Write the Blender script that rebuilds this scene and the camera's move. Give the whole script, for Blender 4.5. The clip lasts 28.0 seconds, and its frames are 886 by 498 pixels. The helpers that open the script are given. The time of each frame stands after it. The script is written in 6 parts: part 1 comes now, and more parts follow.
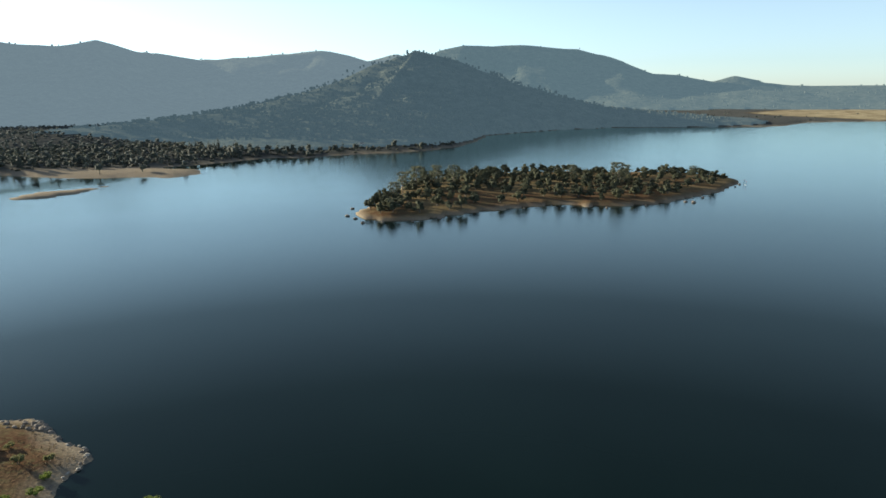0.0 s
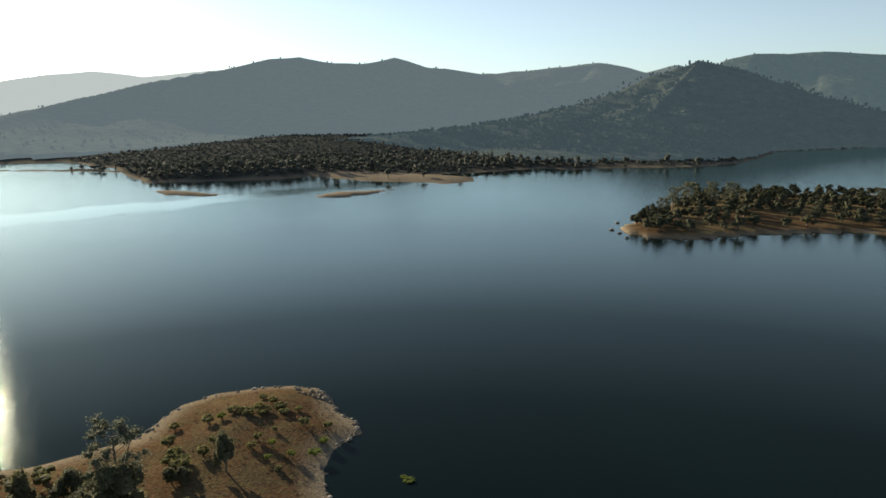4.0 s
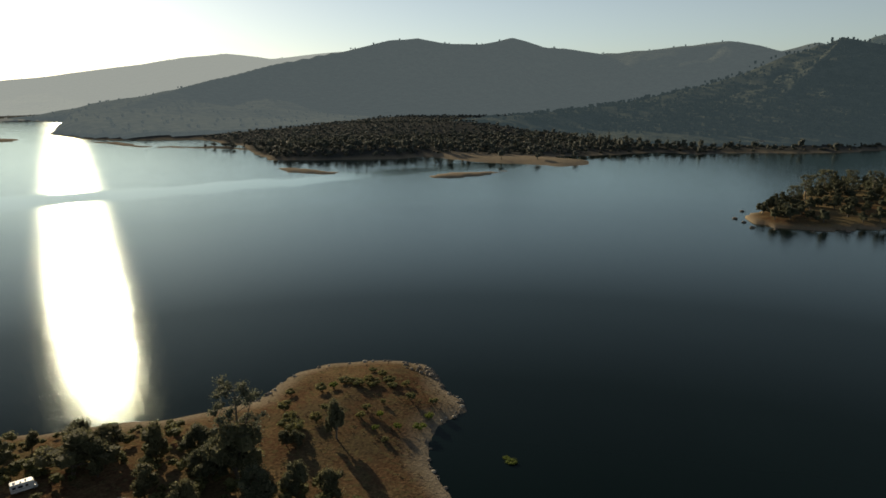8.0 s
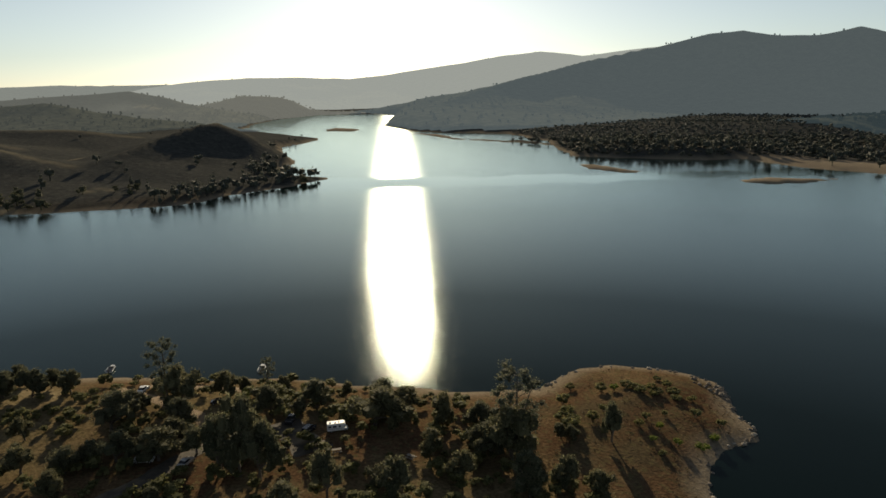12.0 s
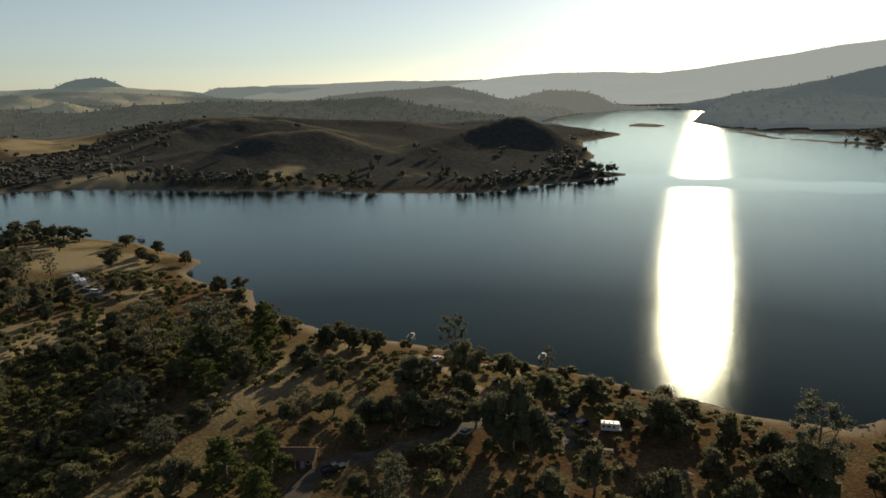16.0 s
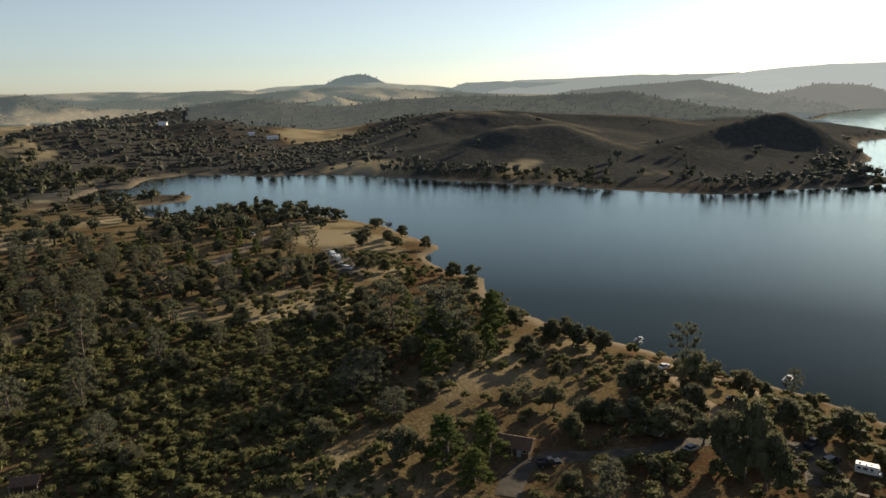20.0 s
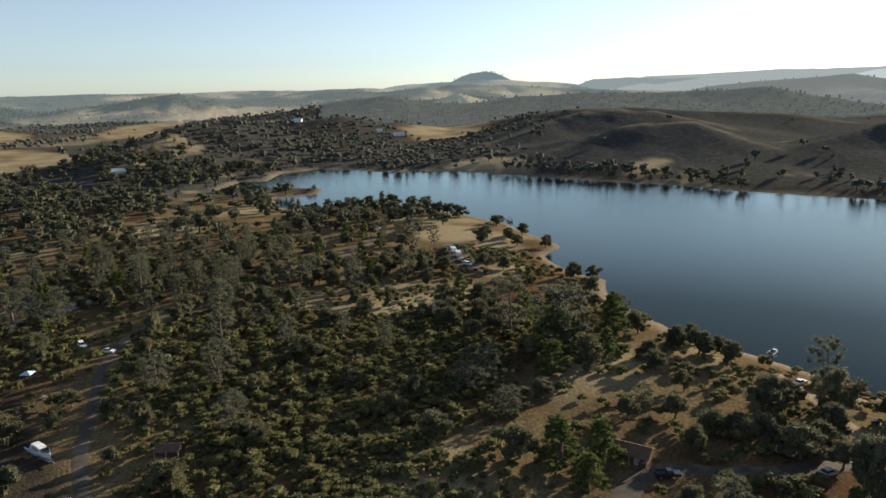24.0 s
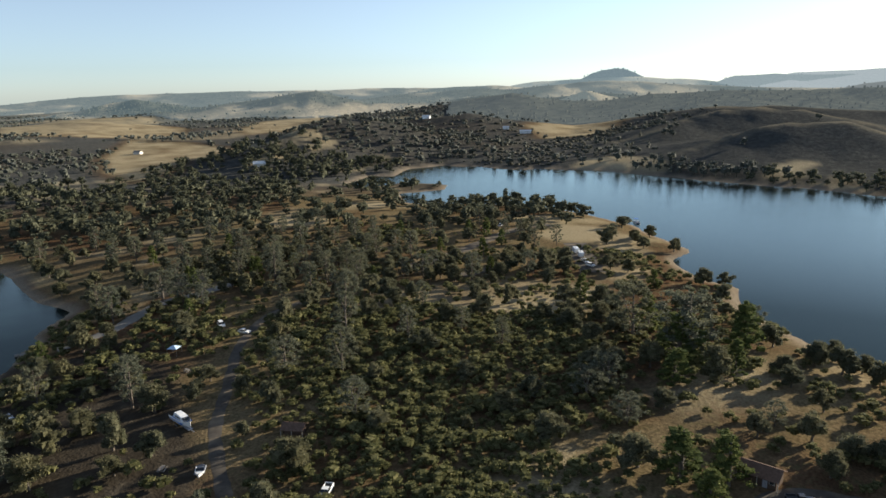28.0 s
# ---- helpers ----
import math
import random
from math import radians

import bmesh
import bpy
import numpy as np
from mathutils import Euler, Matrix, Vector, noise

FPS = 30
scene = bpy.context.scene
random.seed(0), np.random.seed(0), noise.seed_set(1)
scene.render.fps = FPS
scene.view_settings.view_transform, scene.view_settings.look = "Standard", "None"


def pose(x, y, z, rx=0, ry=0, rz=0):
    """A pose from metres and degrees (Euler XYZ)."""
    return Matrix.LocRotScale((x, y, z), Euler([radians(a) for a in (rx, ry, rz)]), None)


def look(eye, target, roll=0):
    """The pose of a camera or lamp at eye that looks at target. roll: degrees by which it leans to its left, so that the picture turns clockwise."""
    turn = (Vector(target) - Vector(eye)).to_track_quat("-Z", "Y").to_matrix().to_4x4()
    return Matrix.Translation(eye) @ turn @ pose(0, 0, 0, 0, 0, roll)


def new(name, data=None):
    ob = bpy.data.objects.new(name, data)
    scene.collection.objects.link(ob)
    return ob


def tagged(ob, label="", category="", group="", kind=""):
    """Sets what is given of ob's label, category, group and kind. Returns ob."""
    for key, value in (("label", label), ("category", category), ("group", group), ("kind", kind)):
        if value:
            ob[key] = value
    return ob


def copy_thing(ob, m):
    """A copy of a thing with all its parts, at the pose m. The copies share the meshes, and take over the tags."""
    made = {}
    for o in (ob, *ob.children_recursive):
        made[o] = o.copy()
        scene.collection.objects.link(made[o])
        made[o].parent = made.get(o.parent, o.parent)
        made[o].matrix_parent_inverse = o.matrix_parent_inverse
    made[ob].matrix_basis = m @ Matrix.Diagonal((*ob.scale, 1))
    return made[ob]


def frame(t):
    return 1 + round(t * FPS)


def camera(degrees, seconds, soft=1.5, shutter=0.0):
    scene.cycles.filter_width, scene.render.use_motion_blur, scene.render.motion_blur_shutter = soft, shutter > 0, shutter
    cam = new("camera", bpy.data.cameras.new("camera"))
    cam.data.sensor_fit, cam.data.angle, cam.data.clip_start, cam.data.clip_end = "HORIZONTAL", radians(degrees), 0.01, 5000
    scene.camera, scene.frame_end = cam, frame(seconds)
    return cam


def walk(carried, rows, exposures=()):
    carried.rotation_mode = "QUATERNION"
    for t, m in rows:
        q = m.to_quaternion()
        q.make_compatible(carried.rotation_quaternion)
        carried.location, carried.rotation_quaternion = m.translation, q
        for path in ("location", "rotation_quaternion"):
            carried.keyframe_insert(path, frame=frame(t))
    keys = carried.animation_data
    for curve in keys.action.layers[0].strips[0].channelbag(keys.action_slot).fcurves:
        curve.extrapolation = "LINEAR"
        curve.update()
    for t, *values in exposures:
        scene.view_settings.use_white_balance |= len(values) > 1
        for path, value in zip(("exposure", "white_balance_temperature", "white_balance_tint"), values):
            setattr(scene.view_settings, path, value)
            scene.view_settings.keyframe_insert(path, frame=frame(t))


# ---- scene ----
FOV = 65.09
EYE = (0.0, 0.0, 85.0)
cam = camera(FOV, 28.0, soft=1.6)
# seconds, heading (counter-clockwise from +y), tilt, lean: a drone that hovers and turns
TURNS = [
    (0.0, -0.00, -12.84, 0.79), (0.5, 3.10, -12.82, 0.65), (1.0, 6.61, -12.81, 0.68),
    (1.5, 10.09, -12.81, 0.64), (2.0, 13.45, -12.80, 0.65), (2.5, 16.43, -12.77, 0.64),
    (3.0, 18.53, -11.80, 0.63), (3.5, 19.48, -11.56, 0.62), (4.0, 21.79, -11.58, 0.80),
    (4.5, 24.99, -11.60, 0.67), (6.5, 30.85, -12.19, 0.62), (7.0, 30.94, -12.51, 0.66),
    (7.5, 30.94, -12.82, 0.68), (8.0, 31.11, -12.96, 0.75), (8.5, 34.30, -12.95, 0.74),
    (9.0, 37.52, -12.96, 0.74), (9.5, 40.63, -12.94, 0.76), (10.0, 43.55, -12.94, 0.74),
    (10.5, 46.55, -12.92, 0.77), (11.0, 49.49, -12.92, 0.80), (11.5, 52.52, -12.91, 0.76),
    (13.5, 64.62, -12.96, 0.83), (14.0, 67.67, -12.97, 0.84), (14.5, 70.73, -12.96, 0.82),
    (15.0, 73.79, -13.00, 0.74), (15.5, 76.80, -13.02, 0.75), (16.0, 79.81, -13.04, 0.80),
    (16.5, 82.85, -13.06, 0.77), (17.0, 85.88, -13.09, 0.81), (17.5, 88.93, -13.10, 0.86),
    (18.0, 91.73, -13.11, 0.88), (18.5, 94.24, -13.12, 0.95), (19.0, 96.69, -13.13, 0.96),
    (19.5, 98.31, -13.14, 1.00), (20.0, 99.23, -13.17, 1.05), (20.5, 99.99, -13.19, 1.14),
    (22.5, 104.16, -13.24, 1.34), (23.0, 105.78, -13.23, 1.39), (23.5, 107.62, -13.20, 1.43),
    (24.0, 109.38, -13.18, 1.43), (24.5, 111.18, -13.17, 1.44), (25.0, 112.12, -13.17, 1.46),
    (25.5, 113.29, -13.16, 1.50), (26.0, 114.78, -13.15, 1.44), (26.5, 116.23, -13.12, 1.43),
    (27.0, 116.76, -13.14, 1.44), (27.5, 117.29, -13.14, 1.53), (28.0, 119.65, -13.14, 1.47),
]
EXPOSURES = [(0.0, 1.54, 6150, 1), (2.0, 1.41, 6350, 1), (4.0, 1.04, 6800, 3), (7.0, 0.38, 7300, 4), (11.0, 0.31, 7400, 5), (15.0, 0.38, 7400, 5), (17.0, 0.38, 7400, 5), (18.0, 0.53, 7400, 8), (19.0, 0.76, 7400, 10), (20.0, 0.86, 7100, 8), (23.0, 1.08, 6600, 7), (28.0, 1.29, 6200, 7)]
walk(cam, [(t, pose(*EYE, 90 + tilt, 0, head) @ pose(0, 0, 0, 0, 0, -lean)) for t, head, tilt, lean in TURNS], EXPOSURES)

# ---------------------------------------------------------------- light
SUN_HEAD, SUN_UP = 59.3, 13.0
world = bpy.data.worlds.new("world")
scene.world = world
world.use_nodes = True
wn, wl = world.node_tree.nodes, world.node_tree.links
sky = wn.new("ShaderNodeTexSky")
sky.sky_type = "NISHITA"
sky.sun_disc = False
sky.sun_elevation, sky.sun_rotation = radians(SUN_UP), radians(-SUN_HEAD)
sky.air_density, sky.dust_density, sky.ozone_density = 0.8, 0.22, 3.5
sky.altitude = 200
wn["Background"].inputs["Strength"].default_value = 0.076
pale = wn.new("ShaderNodeHueSaturation")
pale.inputs["Saturation"].default_value = 0.6
wl.new(sky.outputs[0], pale.inputs["Color"])
wl.new(pale.outputs[0], wn["Background"].inputs[0])
sun_data = bpy.data.lights.new("sun", "SUN")
sun_data.energy, sun_data.angle, sun_data.color = 5.0, radians(0.53), (1.0, 0.86, 0.68)
sun_way = Vector((-math.sin(radians(SUN_HEAD)) * math.cos(radians(SUN_UP)), math.cos(radians(SUN_HEAD)) * math.cos(radians(SUN_UP)), math.sin(radians(SUN_UP))))
sun = new("sun", sun_data)
sun.matrix_world = look(sun_way * 300, (0, 0, 0))

# ---------------------------------------------------------------- materials


def mat(name, rough=0.8, metal=0.0):
    m = bpy.data.materials.new(name)
    m.use_nodes = True
    nt = m.node_tree
    b = nt.nodes["Principled BSDF"]
    b.inputs["Roughness"].default_value, b.inputs["Metallic"].default_value = rough, metal
    return m, nt, b


def node(nt, kind, **values):
    n = nt.nodes.new(kind)
    for key, v in values.items():
        n.inputs[key.replace("_", " ")].default_value = v
    return n


def noise_of(nt, scale, detail=4.0, rough=0.55, vector=None, stretch=None):
    n = node(nt, "ShaderNodeTexNoise", Scale=scale, Detail=detail, Roughness=rough)
    if vector is None:
        vector = nt.nodes.new("ShaderNodeTexCoord").outputs["Object"]
    if stretch:
        mp = nt.nodes.new("ShaderNodeMapping")
        mp.inputs["Scale"].default_value = stretch[:3]
        if len(stretch) > 3:
            mp.inputs["Rotation"].default_value = (0, 0, radians(stretch[3]))
        nt.links.new(vector, mp.inputs["Vector"])
        vector = mp.outputs[0]
    nt.links.new(vector, n.inputs["Vector"])
    return n.outputs["Fac"]


def ramp(nt, fac, stops):
    r = nt.nodes.new("ShaderNodeValToRGB")
    while len(r.color_ramp.elements) < len(stops):
        r.color_ramp.elements.new(0.5)
    for e, (p, c) in zip(r.color_ramp.elements, stops):
        e.position, e.color = p, (*c, 1) if len(c) == 3 else c
    nt.links.new(fac, r.inputs[0])
    return r.outputs[0]


def mix(nt, fac, a, b, blend="MIX"):
    m = nt.nodes.new("ShaderNodeMix")
    m.data_type, m.blend_type = "RGBA", blend
    for v, i in ((fac, 0), (a, 6), (b, 7)):
        if isinstance(v, (int, float)):
            m.inputs[i].default_value = v
        elif isinstance(v, tuple):
            m.inputs[i].default_value = (*v, 1)
        else:
            nt.links.new(v, m.inputs[i])
    return m.outputs[2]


def attribute(nt, name):
    a = nt.nodes.new("ShaderNodeAttribute")
    a.attribute_name = name
    return a.outputs["Fac"]


def bump(nt, b, height, strength=0.5, distance=0.1):
    n = node(nt, "ShaderNodeBump", Strength=strength, Distance=distance)
    nt.links.new(height, n.inputs["Height"])
    nt.links.new(n.outputs[0], b.inputs["Normal"])


def ground_material():
    m, nt, b = mat("dry_ground", 0.95)
    fine, mid, wide = noise_of(nt, 1.3, 6), noise_of(nt, 0.09, 6), noise_of(nt, 0.006, 5)
    grass = ramp(nt, fine, [(0.3, (0.105, 0.072, 0.040)), (0.55, (0.17, 0.12, 0.066)), (0.75, (0.26, 0.195, 0.11))])
    soil = ramp(nt, fine, [(0.3, (0.062, 0.036, 0.022)), (0.7, (0.14, 0.082, 0.048))])
    litter = ramp(nt, fine, [(0.3, (0.10, 0.076, 0.043)), (0.7, (0.235, 0.18, 0.10))])
    # brush is greyed and cooled, putting some haze into its colour
    brush = ramp(nt, noise_of(nt, 0.16, 8, 0.7), [(0.35, (0.039, 0.041, 0.038)), (0.55, (0.060, 0.061, 0.056)), (0.78, (0.102, 0.099, 0.086))])
    shore = ramp(nt, fine, [(0.3, (0.165, 0.132, 0.095)), (0.7, (0.29, 0.24, 0.175))])
    c = mix(nt, ramp(nt, mid, [(0.34, (0, 0, 0)), (0.54, (1, 1, 1))]), grass, soil)
    c = mix(nt, ramp(nt, noise_of(nt, 0.33, 5, 0.6), [(0.46, (0, 0, 0)), (0.62, (0.8, 0.8, 0.8))]), c, soil)
    c = mix(nt, ramp(nt, noise_of(nt, 0.055, 7, 0.68), [(0.5, (0, 0, 0)), (0.6, (0.75, 0.75, 0.75))]), c, ramp(nt, fine, [(0.3, (0.05, 0.042, 0.027)), (0.7, (0.105, 0.085, 0.052))]))
    c = mix(nt, attribute(nt, "litter"), c, litter)
    tuft = ramp(nt, noise_of(nt, 0.55, 5, 0.65), [(0.52, (0, 0, 0)), (0.62, (1, 1, 1))])
    c = mix(nt, tuft, c, ramp(nt, fine, [(0.3, (0.07, 0.06, 0.032)), (0.7, (0.16, 0.125, 0.065))]))
    c = mix(nt, attribute(nt, "brush"), c, brush)
    # pale bluish grey scrub colour that paints haze onto the far slopes
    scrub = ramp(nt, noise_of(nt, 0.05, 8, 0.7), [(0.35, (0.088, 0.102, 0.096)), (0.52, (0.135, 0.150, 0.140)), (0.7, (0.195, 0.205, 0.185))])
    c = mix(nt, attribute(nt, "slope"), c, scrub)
    straw = ramp(nt, fine, [(0.3, (0.25, 0.20, 0.12)), (0.7, (0.43, 0.365, 0.235))])
    c = mix(nt, attribute(nt, "straw"), c, straw)
    c = mix(nt, attribute(nt, "shore"), c, shore)
    # shade of the trees by the cove, painted in as dark ground
    tree_shade = ramp(nt, noise_of(nt, 0.25, 7, 0.68), [(0.35, (0.032, 0.027, 0.022)), (0.6, (0.058, 0.050, 0.040)), (0.75, (0.15, 0.125, 0.09))])
    c = mix(nt, attribute(nt, "tree_shade"), c, tree_shade)
    c = mix(nt, 0.35, c, ramp(nt, wide, [(0.35, (0.7, 0.7, 0.66)), (0.65, (1.0, 0.98, 0.95))]), "MULTIPLY")
    nt.links.new(c, b.inputs["Base Color"])
    rough = node(nt, "ShaderNodeMath")
    rough.operation = "MULTIPLY_ADD"
    nt.links.new(mix(nt, attribute(nt, "brush"), (0.0, 0.0, 0.0), noise_of(nt, 0.12, 6, 0.62)), rough.inputs[0])
    rough.inputs[1].default_value = 5.0
    nt.links.new(fine, rough.inputs[2])
    bump(nt, b, rough.outputs[0], 0.7, 0.35)
    # slight sheen on the far brush, added to lift it as haze would
    haze_sheen = node(nt, "ShaderNodeMath")
    haze_sheen.operation = "MULTIPLY"
    nt.links.new(attribute(nt, "brush"), haze_sheen.inputs[0])
    haze_sheen.inputs[1].default_value = 0.014
    nt.links.new(haze_sheen.outputs[0], b.inputs["Sheen Weight"])
    b.inputs["Sheen Roughness"].default_value = 0.6
    b.inputs["Specular IOR Level"].default_value = 0.0
    return m


def water_material():
    m, nt, b = mat("lake_water", 0.1)
    nt.nodes.remove(b)
    body = nt.nodes.new("ShaderNodeBsdfDiffuse")
    deep = ramp(nt, noise_of(nt, 0.01, 3), [(0.35, (0.0030, 0.0072, 0.0076)), (0.65, (0.0042, 0.0098, 0.0102))])
    nt.links.new(deep, body.inputs[0])
    gloss = nt.nodes.new("ShaderNodeBsdfGlossy")
    gloss.distribution = "BECKMANN"
    gloss.inputs["Color"].default_value = (0.88, 1.0, 0.97, 1)
    streak = noise_of(nt, 0.007, 4, 0.55, None, (1.0, 4.5, 1.0, 30))
    r = nt.nodes.new("ShaderNodeMapRange")
    for i, v in enumerate((0.36, 0.46, 0.085, 0.128)):
        r.inputs[i + 1].default_value = v
    nt.links.new(streak, r.inputs[0])
    # a slick of calm water that lies across the lake
    flow = nt.nodes.new("ShaderNodeVectorMath")
    flow.operation = "DOT_PRODUCT"
    nt.links.new(nt.nodes.new("ShaderNodeTexCoord").outputs["Object"], flow.inputs[0])
    flow.inputs[1].default_value = (-math.sin(radians(62)), math.cos(radians(62)), 0)
    drift = node(nt, "ShaderNodeMath")
    drift.operation = "MULTIPLY_ADD"
    nt.links.new(noise_of(nt, 0.006, 3), drift.inputs[0])
    drift.inputs[1].default_value = 160
    nt.links.new(flow.outputs["Value"], drift.inputs[2])
    band = nt.nodes.new("ShaderNodeMapRange")
    band.inputs[1].default_value, band.inputs[2].default_value = 0, 1000
    nt.links.new(drift.outputs[0], band.inputs[0])
    slick = ramp(nt, band.outputs[0], [(0.0, (1, 1, 1)), (0.69, (1, 1, 1)), (0.71, (0.3, 0.3, 0.3)), (0.75, (0.3, 0.3, 0.3)), (0.77, (1, 1, 1))])
    calm = node(nt, "ShaderNodeMath")
    calm.operation = "MULTIPLY"
    nt.links.new(slick, calm.inputs[0])
    nt.links.new(r.outputs[0], calm.inputs[1])
    nt.links.new(calm.outputs[0], gloss.inputs["Roughness"])
    ripple_gain = node(nt, "ShaderNodeMath")
    ripple_gain.operation = "MULTIPLY"
    nt.links.new(slick, ripple_gain.inputs[0])
    ripple_gain.inputs[1].default_value = 0.17
    ripple = node(nt, "ShaderNodeBump", Strength=0.45, Distance=0.3)
    nt.links.new(noise_of(nt, 0.9, 5, 0.75), ripple.inputs["Height"])
    nt.links.new(ripple_gain.outputs[0], ripple.inputs["Strength"])
    nt.links.new(ripple.outputs[0], gloss.inputs["Normal"])
    # steeper wavelets among the ripples scatter some of the sun more widely
    chop = nt.nodes.new("ShaderNodeBsdfGlossy")
    chop.distribution = "BECKMANN"
    chop.inputs["Color"].default_value = (0.88, 1.0, 0.97, 1)
    chop.inputs["Roughness"].default_value = 0.21
    nt.links.new(ripple.outputs[0], chop.inputs["Normal"])
    sheet = nt.nodes.new("ShaderNodeMixShader")
    gusts = ramp(nt, noise_of(nt, 0.35, 3, 0.7), [(0.40, (0.04,) * 3), (0.66, (0.20,) * 3)])
    lull = nt.nodes.new("ShaderNodeMapRange")
    lull.inputs[1].default_value, lull.inputs[2].default_value = 0.35, 0.95
    nt.links.new(slick, lull.inputs[0])
    share = node(nt, "ShaderNodeMath")
    share.operation = "MULTIPLY"
    nt.links.new(lull.outputs[0], share.inputs[0])
    nt.links.new(gusts, share.inputs[1])
    for a, c in ((share.outputs[0], sheet.inputs[0]), (gloss.outputs[0], sheet.inputs[1]), (chop.outputs[0], sheet.inputs[2])):
        nt.links.new(a, c)
    facing = node(nt, "ShaderNodeLayerWeight", Blend=0.5)
    fres = ramp(nt, facing.outputs["Facing"], [(0.0, (0.006,) * 3), (0.46, (0.010,) * 3), (0.60, (0.035,) * 3), (0.71, (0.105,) * 3), (0.83, (0.37,) * 3), (0.92, (0.72,) * 3), (1.0, (1.0,) * 3)])
    s = nt.nodes.new("ShaderNodeMixShader")
    for a, c in ((fres, s.inputs[0]), (body.outputs[0], s.inputs[1]), (sheet.outputs[0], s.inputs[2]), (s.outputs[0], nt.nodes["Material Output"].inputs[0])):
        nt.links.new(a, c)
    return m


GROUND, WATER = ground_material(), water_material()

# landmark trees of the camp: kind, x, y, height, width of crown
FRONT_TREES = [
    ("oak", -185, 53, 6.1, 7.6), ("oak", -183, 57, 4.9, 4.7),
    ("oak", -169, 60, 5.9, 8.0), ("oak", -162, 69, 7.9, 7.9), ("oak", -162, 78, 5.4, 4.8),
    ("oak", -148, 79, 8.1, 9.1), ("oak", -143, 86, 7.8, 8.3), 
    ("oak", -165, 28, 6.1, 9.1), ("oak", -176, 21, 11.0, 14.3), ("oak", -152, 35, 7.9, 8.6),
]
FRONT_TREES_B = [
    ("oak", -120, 78, 7.6, 6.7), ("oak", -124, 55, 8.3, 5.1), ("oak", -108, 78, 7.9, 7.0), ("oak", -95, 86, 10.5, 8.6),
    ("oak", -97, 97, 5.0, 6.2), ("oak", -89, 100, 5.3, 5.7), ("oak", -116, 63, 6.0, 6.9), ("oak", -110, 109, 4.0, 4.0),
    ("oak", -107, 110, 4.4, 4.2), ("oak", -159, 63, 5.0, 6.2), ("oak", -136, 78, 3.7, 5.7), ("oak", -200, 40, 3.3, 4.3),
]
POINT_TREES = [
    ("pine", -216, -19, 17.3, 11.3), ("oak", -229, -12, 8.2, 8.3), ("oak", -218, -0, 8.4, 8.5), ("oak", -214, 7, 8.7, 9.3),
    ("oak", -209, 16, 8.0, 7.3), ("pine", -199, -35, 15.5, 16.8), ("oak", -187, -23, 11.9, 10.0), ("oak", -254, -30, 5.6, 6.5),
    ("oak", -355, -86, 7.4, 9.1), ("oak", -345, -99, 11.4, 13.5), ("oak", -318, -103, 9.3, 12.6), ("oak", -295, -75, 7.5, 10.3),
    ("oak", -348, -81, 7.3, 7.5), ("oak", -245, -41, 6.4, 8.5), ("pine", -222, -49, 13.6, 8.9), ("oak", -193, 43, 7.2, 6.9),
]
MIDDLE_TREES = [
    ("greypine", -209, -51, 19.4, 14.9), ("greypine", -203, -33, 21.3, 19.7), ("greypine", -243, -20, 9.0, 11.5), ("pine", -183, -33, 10.4, 10.2),
    ("oak", -191, -24, 11.5, 12.2), ("greypine", -163, -51, 9.4, 13.5), ("greypine", -154, -38, 8.0, 8.9), ("greypine", -173, -136, 22.6, 11.0),
    ("greypine", -210, -201, 17.5, 11.3), ("greypine", -174, -227, 12.5, 14.0), ("greypine", -244, -149, 10.4, 10.8), ("greypine", -139, -132, 10.6, 10.5),
    ("greypine", -125, -97, 10.7, 8.9), ("oak", -94, -112, 8.2, 9.5), ("oak", -89, -140, 9.6, 7.8), ("oak", -91, -129, 6.8, 7.2),
    ("oak", -100, -96, 9.2, 11.7), ("oak", -99, -81, 14.9, 7.6),
]
MIDDLE_TREES_B = [
    ("pine", -136, -22, 11.4, 10.6), ("pine", -137, -13, 12.3, 8.5), ("oak", -161, -10, 6.9, 6.6), ("oak", -165, 1, 7.8, 9.2),
    ("oak", -160, 9, 7.1, 9.6), ("oak", -204, -8, 6.3, 8.6), ("oak", -229, 4, 7.1, 9.9), ("oak", -219, 12, 6.7, 8.4),
    ("oak", -284, -110, 11.7, 13.3), ("oak", -223, -113, 7.7, 6.0), ("oak", -215, -137, 7.9, 6.5), ("oak", -234, -199, 7.8, 10.3),
    ("oak", -123, -133, 6.4, 6.4), ("oak", -121, -121, 7.7, 6.1), ("oak", -104, -170, 4.8, 7.0), ("oak", -150, -186, 8.9, 11.3),
    ("oak", -296, -83, 7.7, 10.3), ("oak", -168, -49, 5.6, 6.2), ("oak", -239, -143, 7.3, 7.1), ("greypine", -169, -7, 6.4, 6.1),
]
